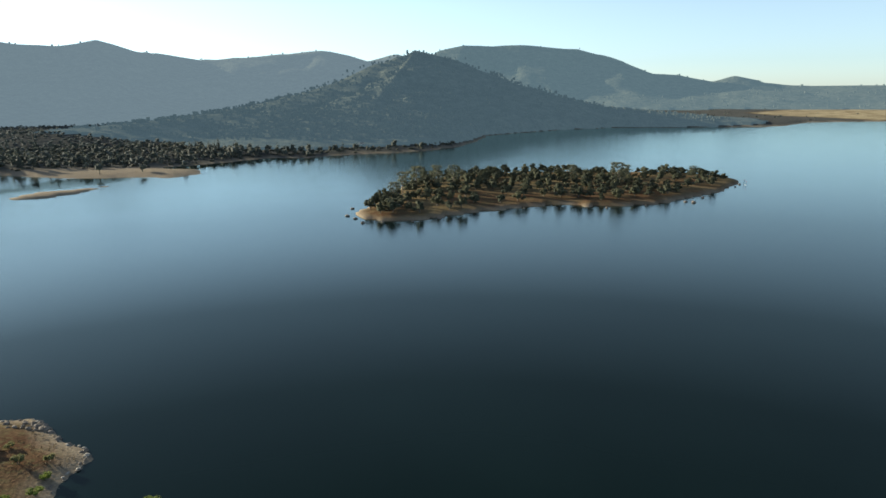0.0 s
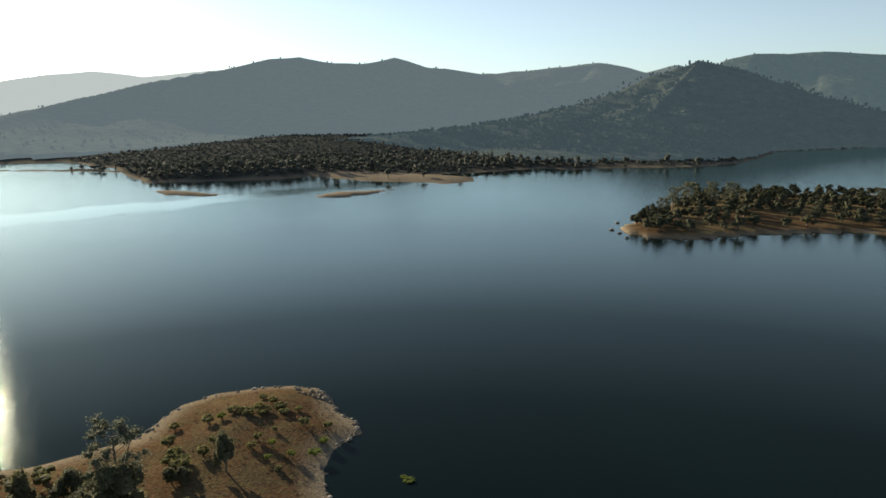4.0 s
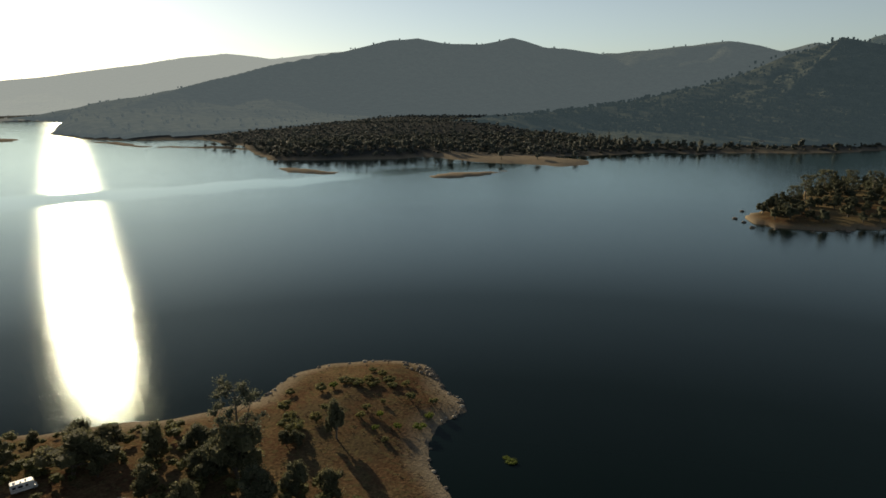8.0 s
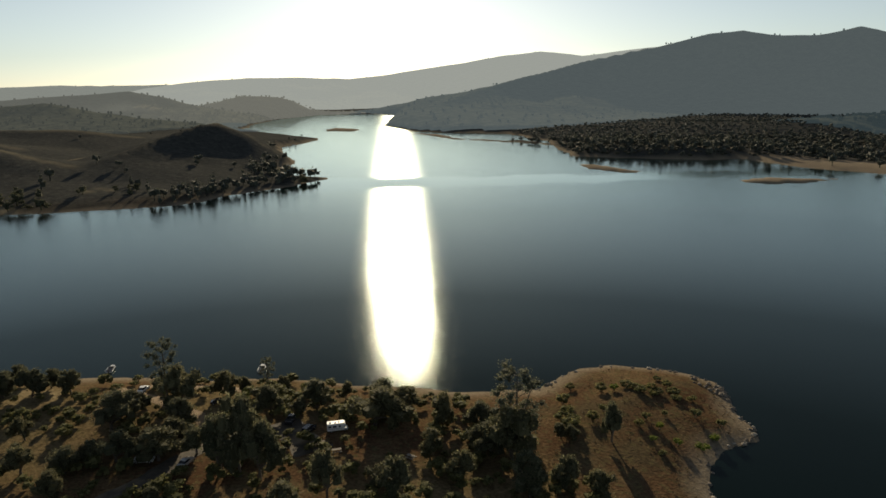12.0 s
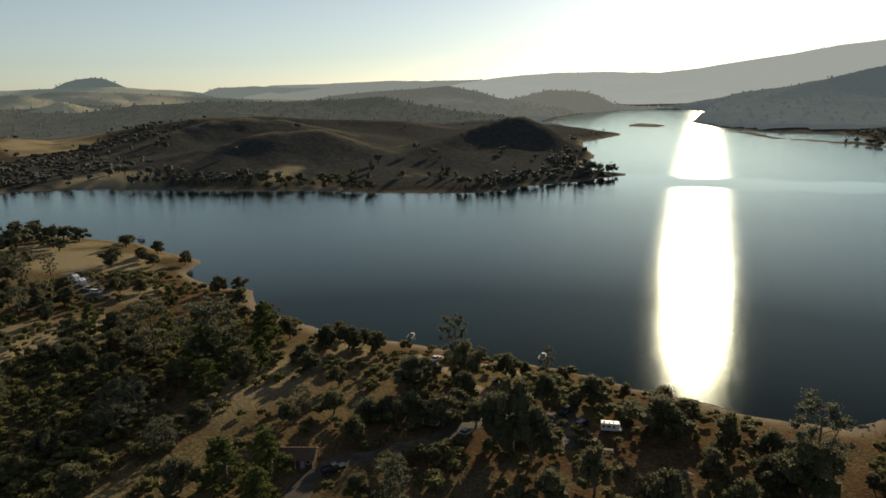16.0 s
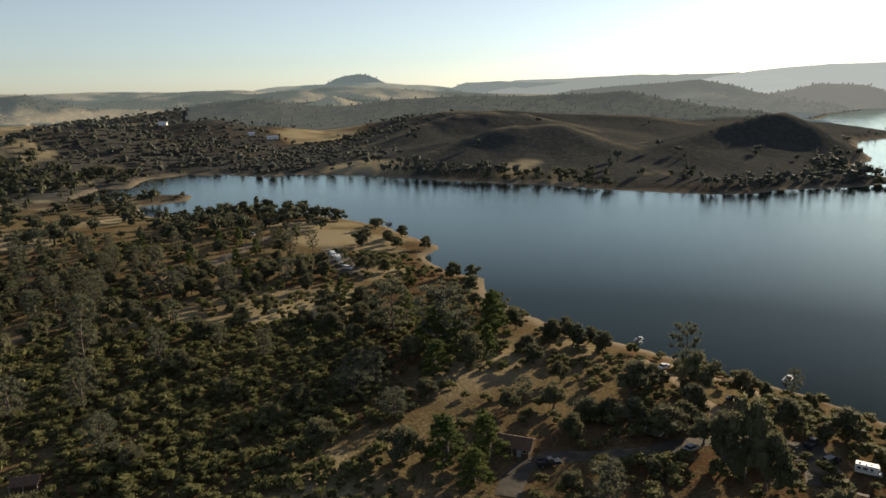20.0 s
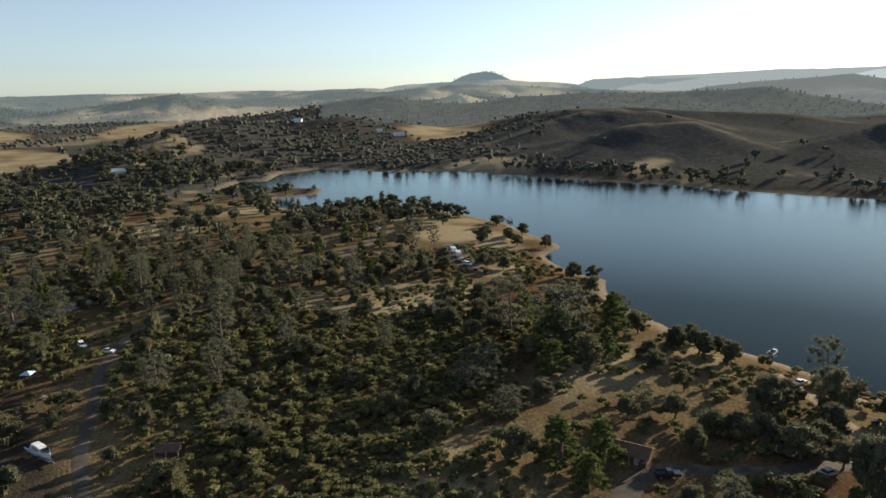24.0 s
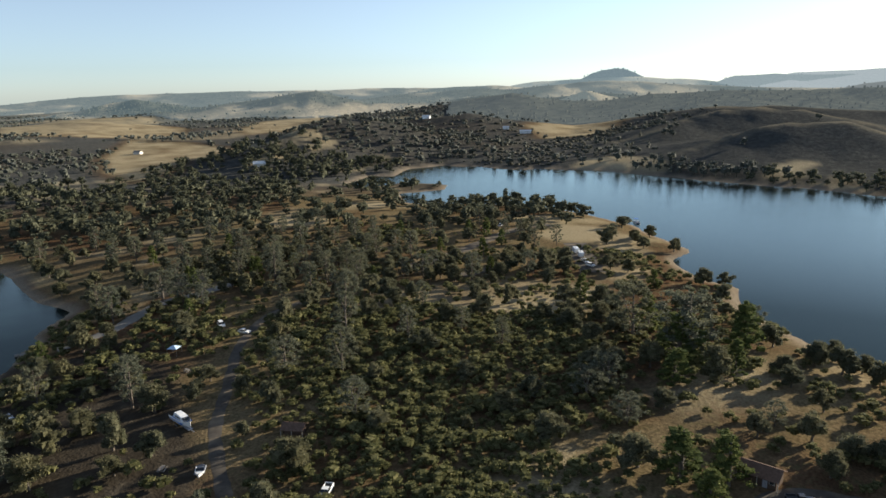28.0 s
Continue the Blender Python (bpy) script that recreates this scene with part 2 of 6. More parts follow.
MIDDLE_TREES_C = [
    ("oak", -195, -5, 6.8, 9.4), ("oak", -183, 3, 6.4, 5.7), ("oak", -213, 1, 8.2, 10.2), ("oak", -213, 9, 7.2, 8.3),
    ("oak", -205, 13, 6.0, 8.9), ("oak", -208, 18, 5.2, 5.5), ("oak", -183, 26, 7.6, 9.8), ("oak", -159, 19, 8.3, 11.6),
    ("oak", -156, 28, 7.3, 8.7), ("oak", -160, 32, 7.4, 6.7), ("oak", -180, 39, 10.2, 9.0), ("pine", -122, -19, 18.6, 9.5),
    ("pine", -148, -15, 7.3, 8.2), ("pine", -127, -15, 8.7, 7.4), ("oak", -158, -10, 6.6, 7.2), ("pine", -152, 1, 8.3, 5.6),
    ("oak", -150, 5, 6.8, 9.7), ("oak", -161, 14, 6.3, 6.6), ("greypine", -149, -47, 14.7, 11.4), ("greypine", -146, -36, 10.1, 6.9),
    ("greypine", -169, -47, 11.4, 9.4), ("oak", -166, -32, 6.3, 7.6),
]
MIDDLE_TREES_D = [
    ("oak", -133, 12, 5.1, 10.1), ("oak", -136, 22, 4.2, 9.1), ("oak", -140, 30, 4.2, 8.0), ("oak", -140, -135, 9.7, 11.1),
    ("oak", -119, -118, 7.8, 5.3), ("greypine", -125, -97, 10.0, 9.4), ("oak", -133, -70, 5.0, 3.5), ("oak", -102, -86, 11.6, 9.5),
    ("oak", -103, -101, 5.7, 10.7), ("oak", -95, -112, 8.5, 9.5), ("oak", -157, -63, 6.4, 7.6), ("oak", -145, -105, 6.4, 6.4),
    ("oak", -107, -117, 4.0, 5.0), ("oak", -93, -129, 5.0, 5.8), ("greypine", -184, -145, 17.6, 12.1), ("oak", -196, -166, 9.5, 11.0),
    ("oak", -173, -163, 9.6, 8.2), ("oak", -179, -232, 10.6, 14.8), ("oak", -185, -49, 7.0, 8.4), ("oak", -221, -75, 8.3, 9.0),
]

# open ground and roads, in plan
CHAPARRAL = [(-152, -146), (-174, -150), (-190, -143), (-205, -123), (-218, -85), (-204, -62), (-168, -57), (-141, -54), (-100, -36), (-82, -55), (-86, -82), (-108, -92), (-124, -103), (-132, -123)]
CLEARING = [(-207, -155), (-235, -141), (-260, -116), (-267, -80), (-240, -67), (-221, -77), (-206, -124), (-194, -143)]
SHORE_MEADOW = [(-174, -37), (-198, -30), (-214, -18), (-201, -5), (-180, -12), (-168, -26)]
ROAD_CAMP = [(-87, -102), (-98, -116), (-108, -127), (-123, -139), (-136, -150), (-150, -161), (-173, -172), (-188, -172), (-204, -171)]
ROAD_RAMP = [(-126, -222), (-143, -218), (-173, -226), (-188, -220), (-211, -218)]
ROAD_POINT = [(-257, -166), (-295, -160), (-319, -159), (-345, -159), (-370, -155), (-385, -146)]
ROAD_POINT_B = [(-256, -137), (-269, -132), (-279, -126)]
PARK_POINT = [(-337, -119), (-346, -112), (-291, -85), (-284, -92)]
ROAD_FRONT = [(-124, -8), (-131, -7), (-136, -5), (-140, 0), (-142, 5), (-143, 12), (-146, 21), (-151, 30), (-156, 40)]
PARK_FRONT = [(-158, 52), (-157, 62), (-138, 64), (-136, 52)]
LANE_FRONT = [(-156, 40), (-166, 41), (-173, 41), (-181, 38), (-193, 34), (-206, 27)]
LANE_PAD = [(-156, 40), (-157, 48), (-154, 56)]
PATH_MID = [(-133, -46), (-144, -42), (-147, -32), (-158, -27), (-164, -23)]
FIELD_A = [(-586, -846), (-784, -1052), (-786, -921), (-725, -729), (-607, -627), (-541, -637), (-475, -586), (-422, -568), (-471, -679)]
FIELD_B = [(-1087, -1106), (-1405, -1333), (-1661, -1328), (-1407, -1108), (-1003, -911), (-938, -934)]
FIELD_C = [(-977, -1805), (-1115, -1844), (-1309, -1831), (-1092, -1275), (-862, -1053), (-774, -1168), (-738, -1370)]
FIELD_D = [(-1101, -457), (-1527, -454), (-1223, -332), (-974, -307), (-972, -376)]
FIELD_E = [(941, 2150), (1047, 1690), (1500, 1900), (1700, 2350), (1300, 2450)]
SUNLIT_PATCH = [(-956, 82), (-925, 88), (-880, 110), (-905, 116), (-945, 104)]
SAND_NEAR = [(-632, -52), (-672, -54), (-700, -32), (-702, -10), (-668, -22)]
SAND_FAR = [(-676, -236), (-735, -232), (-746, -215), (-735, -186), (-694, -141), (-660, -136)]
# bank by the cove whose ground colour gets painted tree shade
COVE_SHADE = [(-112, -228), (-124, -212), (-142, -199), (-131, -173), (-112, -143), (-92, -113), (-72, -100), (-55, -140), (-78, -208)]
COVE_MEADOW = [(-197, -385), (-221, -362), (-203, -340), (-180, -343), (-177, -348)]
COVE_OPEN = [(-219, -424), (-224, -362), (-204, -248), (-165, -210), (-137, -207), (-118, -202), (-97, -202)]
COVE_BANK = [(-110, -225), (-119, -205), (-117, -154), (-84, -116), (-68, -148)]

# ---------------------------------------------------------------- the lie of the land
# shores of the lake, in metres from the drone's foot, stretch by stretch
HEADLAND_SHORE = [(45, -40), (30, 10), (-10, 45), (-45, 82), (-66, 113), (-77, 122), (-83, 131), (-86, 140), (-84, 152), (-90, 158), (-97, 162), (-103, 168),
    (-111, 174), (-120, 173), (-130, 168), (-139, 159), (-143, 147), (-141, 134), (-140, 126)]
CAMP_SHORE = [(-150, 110), (-161, 101), (-175, 85), (-190, 72), (-198, 60), (-207, 48), (-217, 36), (-225, 23), (-233, 11), (-242, 0), (-257, -12),
    (-270, -24), (-287, -29), (-303, -30), (-308, -46), (-324, -57), (-340, -64), (-356, -60), (-366, -63), (-378, -74), (-397, -89), (-417, -106),
    (-433, -129), (-446, -150), (-462, -189), (-455, -225), (-440, -255), (-440, -285), (-477, -311), (-514, -288), (-537, -297), (-532, -343), (-500, -360)]
WEST_SHORE = [(-510, -390), (-571, -407), (-575, -378), (-632, -399), (-671, -381), (-669, -331), (-661, -294), (-671, -261), (-677, -201), (-662, -162), (-638, -100),
    (-619, -50), (-608, -10), (-587, 39), (-567, 84), (-559, 119), (-562, 151), (-583, 180), (-599, 233), (-631, 293), (-645, 302), (-690, 275),
    (-760, 300), (-803, 329), (-860, 352), (-931, 366), (-1058, 420), (-1151, 520), (-1202, 548), (-1409, 545), (-1600, 540), (-1863, 657), (-2150, 850), (-2400, 1100)]
NORTH_SHORE = [(-2350, 1280), (-2137, 1268), (-1910, 1150), (-1845, 1086), (-1513, 866), (-1287, 800), (-1178, 815), (-1057, 886), (-869, 804), (-820, 777), (-732, 709), (-647, 650),
    (-593, 674), (-537, 707), (-507, 727), (-490, 775), (-438, 750), (-386, 728), (-330, 732), (-280, 728), (-262, 763), (-280, 797), (-340, 830),
    (-300, 857), (-268, 896), (-228, 940), (-182, 930), (-148, 964), (-100, 985), (-65, 990), (-18, 1030), (30, 1097), (69, 1245), (85, 1336)]
EAST_SHORE = [(134, 1397), (265, 1507), (389, 1568), (505, 1537), (636, 1525), (733, 1523), (872, 1673), (1058, 1675), (1500, 1500), (1400, 600), (900, -100),
    (500, -350), (100, -480), (-100, -460), (-184, -361), (-175, -335), (-166, -310), (-160, -293), (-159, -263), (-146, -255), (-134, -248),
    (-131, -239), (-122, -236), (-112, -225), (-80, -205), (-30, -170), (20, -120)]
LAKE = HEADLAND_SHORE + CAMP_SHORE + WEST_SHORE + NORTH_SHORE + EAST_SHORE
ISLAND = [(-63, 492), (-55, 467), (-31, 457), (-9, 461), (7, 475), (27, 487), (48, 500), (70, 511), (93, 519), (106, 502), (132, 505), (164, 513),
    (180, 525), (212, 551), (243, 584), (272, 634), (278, 676), (242, 709), (132, 730), (41, 725), (-30, 670), (-52, 561)]
BAR_WEST = [(-569, 579), (-555, 590), (-461, 575), (-483, 549), (-525, 551)]
BAR_EAST = [(-383, 590), (-365, 620), (-311, 673), (-322, 619), (-339, 583), (-362, 577)]
NORTH_SPIT = [(-490, 775), (-438, 748), (-386, 726), (-330, 730), (-280, 726), (-262, 763), (-285, 797), (-340, 812), (-420, 800)]
MUD_BAR = [(-1230, 765), (-1150, 745), (-1000, 715), (-900, 748), (-905, 765), (-1010, 735), (-1150, 775)]
ISLET = [(-905, 740), (-850, 752), (-790, 750), (-800, 765), (-860, 775), (-900, 765)]
FAR_ISLET = [(-1406, 648), (-1352, 712), (-1430, 760), (-1530, 740)]

# crests of the hills: name, how wide the flanks spread, how deep their gullies, points (x, y, height)
RIDGES = [
    ("bay_hill", 72, 0.12, [(-789, 132, 18), (-840, 183, 30), (-871, 226, 38), (-890, 254, 45), (-895, 270, 45), (-884, 290, 33), (-851, 309, 18), (-806, 328, 2)]),
    ("round_hill", 78, 0.14, [(-715, -148, 6), (-751, -120, 13), (-784, -98, 24), (-812, -65, 33), (-830, -24, 36), (-835, 5, 36), (-824, 34, 26), (-798, 61, 12), (-765, 90, 3)]),
    ("back_hill", 92, 0.16, [(-867, -242, 4), (-926, -212, 13), (-981, -192, 26), (-1029, -153, 38), (-1054, -109, 43), (-1079, -48, 40), (-1080, -1, 28), (-1048, 58, 6)]),
    ("third_hill", 120, 0.2, [(-1223, -342, 8), (-1262, -268, 28), (-1284, -201, 38), (-1316, -106, 38), (-1320, -11, 31), (-1318, 70, 27), (-1291, 153, 22), (-1230, 240, 10)]),
    ("low_spit", 55, 0.1, [(-1040, 320, 24), (-1071, 361, 17), (-1099, 430, 10), (-1147, 500, 2)]),
    ("wooded_hill", 80, 0.4, [(-590, -560, 22), (-649, -564, 36), (-701, -564, 45), (-737, -550, 44), (-774, -534, 40), (-805, -504, 26), (-828, -466, 9)]),
    ("valley_hill", 110, 0.3, [(-1039, -695, 18), (-1080, -629, 25), (-1109, -577, 32), (-1135, -524, 21), (-1151, -488, 5)]),
    ("valley_rise", 150, 0.3, [(-1443, -899, 31), (-1553, -806, 43), (-1601, -706, 44), (-1638, -616, 25)]),
    ("woods_rise", 120, 0.3, [(-900, 1150, 10), (-620, 1180, 22), (-400, 1330, 20), (-200, 1250, 18), (-60, 1200, 10)]),
    ("promontory", 45, 0.2, [(-640, 690, 9), (-560, 740, 12), (-500, 800, 9)]),
]
# the distant ranges that close the view: the same, with the haze colour that their surfaces emit
# distances are assumed; crests are placed to fit the skyline from the camera
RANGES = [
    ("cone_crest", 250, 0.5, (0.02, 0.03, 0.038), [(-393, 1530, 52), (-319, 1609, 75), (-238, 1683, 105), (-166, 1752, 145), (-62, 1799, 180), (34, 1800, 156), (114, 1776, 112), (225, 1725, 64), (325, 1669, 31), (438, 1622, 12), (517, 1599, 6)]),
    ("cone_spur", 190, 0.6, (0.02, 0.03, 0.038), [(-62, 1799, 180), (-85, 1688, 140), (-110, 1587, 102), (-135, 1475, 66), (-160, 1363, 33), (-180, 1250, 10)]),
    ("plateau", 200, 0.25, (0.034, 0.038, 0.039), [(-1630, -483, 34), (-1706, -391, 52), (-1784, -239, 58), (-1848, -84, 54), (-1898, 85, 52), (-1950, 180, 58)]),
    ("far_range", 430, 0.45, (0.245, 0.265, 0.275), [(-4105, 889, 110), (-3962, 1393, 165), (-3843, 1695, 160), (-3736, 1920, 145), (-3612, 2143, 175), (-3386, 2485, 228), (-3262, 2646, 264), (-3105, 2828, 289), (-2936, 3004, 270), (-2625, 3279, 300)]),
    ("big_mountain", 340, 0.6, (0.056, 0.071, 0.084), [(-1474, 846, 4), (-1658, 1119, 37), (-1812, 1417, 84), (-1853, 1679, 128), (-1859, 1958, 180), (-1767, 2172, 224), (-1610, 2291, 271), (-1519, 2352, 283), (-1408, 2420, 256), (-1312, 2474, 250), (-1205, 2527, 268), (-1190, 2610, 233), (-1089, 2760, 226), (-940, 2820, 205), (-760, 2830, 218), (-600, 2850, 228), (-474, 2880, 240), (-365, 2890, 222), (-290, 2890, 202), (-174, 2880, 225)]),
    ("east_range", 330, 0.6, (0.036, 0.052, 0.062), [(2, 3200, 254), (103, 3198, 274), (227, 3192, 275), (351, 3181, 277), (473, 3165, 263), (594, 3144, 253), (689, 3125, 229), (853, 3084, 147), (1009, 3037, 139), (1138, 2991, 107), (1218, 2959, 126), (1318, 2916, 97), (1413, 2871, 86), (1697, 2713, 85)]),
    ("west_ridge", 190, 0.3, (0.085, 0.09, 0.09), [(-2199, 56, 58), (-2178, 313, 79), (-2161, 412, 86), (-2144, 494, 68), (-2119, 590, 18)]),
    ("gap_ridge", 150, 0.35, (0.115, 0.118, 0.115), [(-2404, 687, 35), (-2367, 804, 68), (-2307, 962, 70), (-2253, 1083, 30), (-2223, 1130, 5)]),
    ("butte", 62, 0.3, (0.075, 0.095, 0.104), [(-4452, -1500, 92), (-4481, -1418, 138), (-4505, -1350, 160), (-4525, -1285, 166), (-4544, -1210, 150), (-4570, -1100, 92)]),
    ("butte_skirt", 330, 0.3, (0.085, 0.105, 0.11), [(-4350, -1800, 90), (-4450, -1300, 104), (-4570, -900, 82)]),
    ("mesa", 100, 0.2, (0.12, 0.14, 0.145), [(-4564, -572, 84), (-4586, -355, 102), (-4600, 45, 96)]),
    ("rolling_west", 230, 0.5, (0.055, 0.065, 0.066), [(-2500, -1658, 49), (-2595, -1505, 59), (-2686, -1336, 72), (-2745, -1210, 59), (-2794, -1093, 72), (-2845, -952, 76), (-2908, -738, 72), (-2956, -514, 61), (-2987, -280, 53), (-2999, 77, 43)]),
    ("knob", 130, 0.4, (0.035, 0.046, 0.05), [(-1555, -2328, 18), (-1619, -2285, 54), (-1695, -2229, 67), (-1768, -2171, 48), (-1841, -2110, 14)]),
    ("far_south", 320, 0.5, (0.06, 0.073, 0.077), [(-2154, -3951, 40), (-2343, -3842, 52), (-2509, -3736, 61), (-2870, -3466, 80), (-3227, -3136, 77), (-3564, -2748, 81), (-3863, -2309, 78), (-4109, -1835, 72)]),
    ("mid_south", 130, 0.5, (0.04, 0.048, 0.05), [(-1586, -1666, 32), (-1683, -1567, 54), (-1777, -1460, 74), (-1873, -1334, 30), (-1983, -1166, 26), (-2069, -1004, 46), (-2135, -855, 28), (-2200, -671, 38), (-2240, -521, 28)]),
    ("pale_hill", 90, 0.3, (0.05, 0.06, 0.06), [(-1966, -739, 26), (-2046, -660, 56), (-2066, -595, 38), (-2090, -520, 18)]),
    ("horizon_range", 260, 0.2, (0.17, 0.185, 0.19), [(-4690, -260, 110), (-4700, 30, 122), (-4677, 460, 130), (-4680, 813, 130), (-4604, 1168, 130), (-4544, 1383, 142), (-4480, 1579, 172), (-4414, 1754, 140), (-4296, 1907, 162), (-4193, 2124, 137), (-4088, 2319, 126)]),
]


def lattice(ix, iy, seed):
    n = (ix.astype(np.int64) * 374761393 + iy.astype(np.int64) * 668265263 + seed * 982451653) & 0xFFFFFFFF
    n = ((n ^ (n >> 13)) * 1274126177) & 0xFFFFFFFF
    return ((n ^ (n >> 16)) & 0xFFFF) / 65535.0


def value_noise(x, y, size, seed=0):
    x, y = x / size, y / size
    ix, iy = np.floor(x), np.floor(y)
    fx, fy = x - ix, y - iy
    fx, fy = fx * fx * (3 - 2 * fx), fy * fy * (3 - 2 * fy)
    a, b, c, d = (lattice(ix + i, iy + j, seed) for i, j in ((0, 0), (1, 0), (0, 1), (1, 1)))
    return (a + (b - a) * fx) * (1 - fy) + (c + (d - c) * fx) * fy


def fbm(x, y, size, octaves=4, seed=0):
    """Cloudy noise about 0, from -1 to 1."""
    total, amp, norm = 0, 1.0, 0
    for k in range(octaves):
        total = total + amp * (value_noise(x + 37 * k, y - 91 * k, size / 2 ** k, seed + k) * 2 - 1)
        norm += amp
        amp *= 0.5
    return total / norm


def inside_depth(x, y, outline):
    """Distance to an outline, positive inside it."""
    best, odd = np.full(x.shape, 1e9), np.zeros(x.shape, bool)
    for (ax, ay), (bx, by) in zip(outline, outline[1:] + outline[:1]):
        dx, dy = bx - ax, by - ay
        s = np.clip(((x - ax) * dx + (y - ay) * dy) / (dx * dx + dy * dy), 0, 1)
        best = np.minimum(best, (x - ax - s * dx) ** 2 + (y - ay - s * dy) ** 2)
        if ay != by:
            odd ^= ((ay > y) != (by > y)) & (x < (y - ay) / (by - ay) * dx + ax)
    return np.where(odd, 1, -1) * np.sqrt(best)


def shore_depth(x, y):
    """Distance to the water's edge, positive on land; and which low bar it is on."""
    r = np.hypot(x, y)
    amp = np.clip(r * 0.008, 0.8, 9)
    wx, wy = x + amp * fbm(x, y, 26, 3, 5) * 1.2, y + amp * fbm(x, y, 26, 3, 9) * 1.2
    land = -inside_depth(wx, wy, LAKE)
    isle = inside_depth(wx, wy, ISLAND)
    bars = np.maximum.reduce([inside_depth(wx, wy, o) for o in (BAR_WEST, BAR_EAST, MUD_BAR, FAR_ISLET)])
    islet = inside_depth(wx, wy, ISLET)
    return land, isle, bars, islet


def crest_height(x, y, width, gully, crest):
    """A ridge that falls off its crest to both sides, cut by gullies that deepen down the flanks."""
    ridge = np.zeros(x.shape)
    rough = fbm(x, y, 1.6 * width, 4, 21)
    cut = np.abs(fbm(x + 40 * rough, y - 40 * rough, 1.1 * width, 4, 33))
    for (ax, ay, ah), (bx, by, bh) in zip(crest, crest[1:]):
        dx, dy = bx - ax, by - ay
        s = np.clip(((x - ax) * dx + (y - ay) * dy) / (dx * dx + dy * dy), 0, 1)
        u = np.hypot(x - ax - s * dx, y - ay - s * dy) / (2.1 * width * (1 + 0.22 * rough))
        fall = np.clip(1 - u, 0, 1)
        ridge = np.maximum(ridge, (ah + s * (bh - ah)) * fall ** 1.3 * (1 + 0.14 * rough * np.clip(4 * u, 0, 1)) * (1 - gully * np.clip(3 * u, 0, 1) * np.clip(0.42 - cut, 0, 1)))
    return ridge


def ridge_height(x, y):
    return np.maximum.reduce([crest_height(x, y, width, gully, crest) for _, width, gully, crest in RIDGES])


def height(x, y):
    x, y = np.asarray(x, float), np.asarray(y, float)
    land, isle, bars, islet = shore_depth(x, y)
    r = np.hypot(x, y)
    d = np.maximum(land, 0)
    z = 3.2 * (1 - np.exp(-d / 16)) + 3.0 * (1 - np.exp(-d / 90)) + 0.35 * fbm(x, y, 22, 4, 3) * np.clip(d / 6, 0, 1)
    z = z + np.clip(d / 60, 0, 1) * (2.2 * fbm(x, y, 160, 3, 12) + np.clip(r / 400, 0, 8) * 1.6 * fbm(x, y, 520, 4, 15))
    z = z + np.clip((-250 - y) / 400, 0, 1) * np.clip((r - 1050) / 500, 0, 1) * 26 * np.clip(fbm(x, y, 640, 4, 17) + 0.1, 0, 1)
    hills = ridge_height(x, y) * (1 - np.exp(-d / 26))
    z = np.where(land > 0, np.maximum(np.maximum(z, 0.25 * np.clip(d, 0, 1)), 0) + hills, -np.minimum(0.10 * np.abs(land) + 0.15, 6))
    z = np.maximum(z, np.where(isle > 0, 2.0 * (1 - np.exp(-isle / 9)) + 2.4 * (1 - np.exp(-isle / 45)) + 0.4 * fbm(x, y, 20, 3, 8) * np.clip(isle / 8, 0, 1), -6))
    z = np.maximum(z, np.where(bars > 0, 1.6 * (1 - np.exp(-bars / 8)), -6))
    return np.maximum(z, np.where(islet > 0, 4 * (1 - np.exp(-islet / 10)), -6))


def grid_mesh(name, xs, ys, zs, ring):
    """A mesh over rows of points; ring: the rows close on themselves."""
    rows, cols = xs.shape
    verts = np.stack([xs.ravel(), ys.ravel(), zs.ravel()], 1)
    i, j = np.meshgrid(np.arange(rows - 1), np.arange(cols if ring else cols - 1), indexing="ij")
    k = (j + 1) % cols
    faces = np.stack([i * cols + j, (i + 1) * cols + j, (i + 1) * cols + k, i * cols + k], -1).reshape(-1, 4)
    return verts, faces


def mesh_of(name, verts, faces, material, smooth=False):
    """A mesh from arrays of corners and of faces with one number of sides."""
    me = bpy.data.meshes.new(name)
    n, s = faces.shape
    me.vertices.add(len(verts))
    me.vertices.foreach_set("co", np.ascontiguousarray(verts, np.float32).ravel())
    me.loops.add(n * s)
    me.loops.foreach_set("vertex_index", np.ascontiguousarray(faces, np.int32).ravel())
    me.polygons.add(n)
    me.polygons.foreach_set("loop_start", np.arange(0, n * s, s, dtype=np.int32))
    if smooth:
        me.polygons.foreach_set("use_smooth", np.ones(n, bool))
    me.update(calc_edges=True)
    if material:
        me.materials.append(material)
    return me


def ball(n):
    """A unit ball of quads: a cube with n by n faces a side, rounded."""
    u = np.linspace(-1, 1, n + 1)
    a, b = np.meshgrid(u, u, indexing="ij")
    one = np.ones_like(a)
    verts, faces, base = [], [], 0
    i, j = np.meshgrid(np.arange(n), np.arange(n), indexing="ij")
    quad = np.stack([i * (n + 1) + j, (i + 1) * (n + 1) + j, (i + 1) * (n + 1) + j + 1, i * (n + 1) + j + 1], -1).reshape(-1, 4)
    for side in ((a, b, one), (b, a, -one), (one, a, b), (-one, b, a), (b, one, a), (a, -one, b)):
        v = np.stack(side, -1).reshape(-1, 3)
        verts.append(v / np.linalg.norm(v, axis=1)[:, None])
        faces.append(quad + base)
        base += len(v)
    return np.concatenate(verts), np.concatenate(faces)


# headings: fine over the lake and the camp, coarse behind
heads = np.radians(np.concatenate([np.arange(-44, 172, 0.32), np.arange(172, 316, 2.4)]))
rings = np.concatenate([[0.0], 9 * np.exp(np.arange(0, math.log(4900 / 9), 0.0185)), [4930]])
gx = -np.sin(heads)[None, :] * rings[:, None]
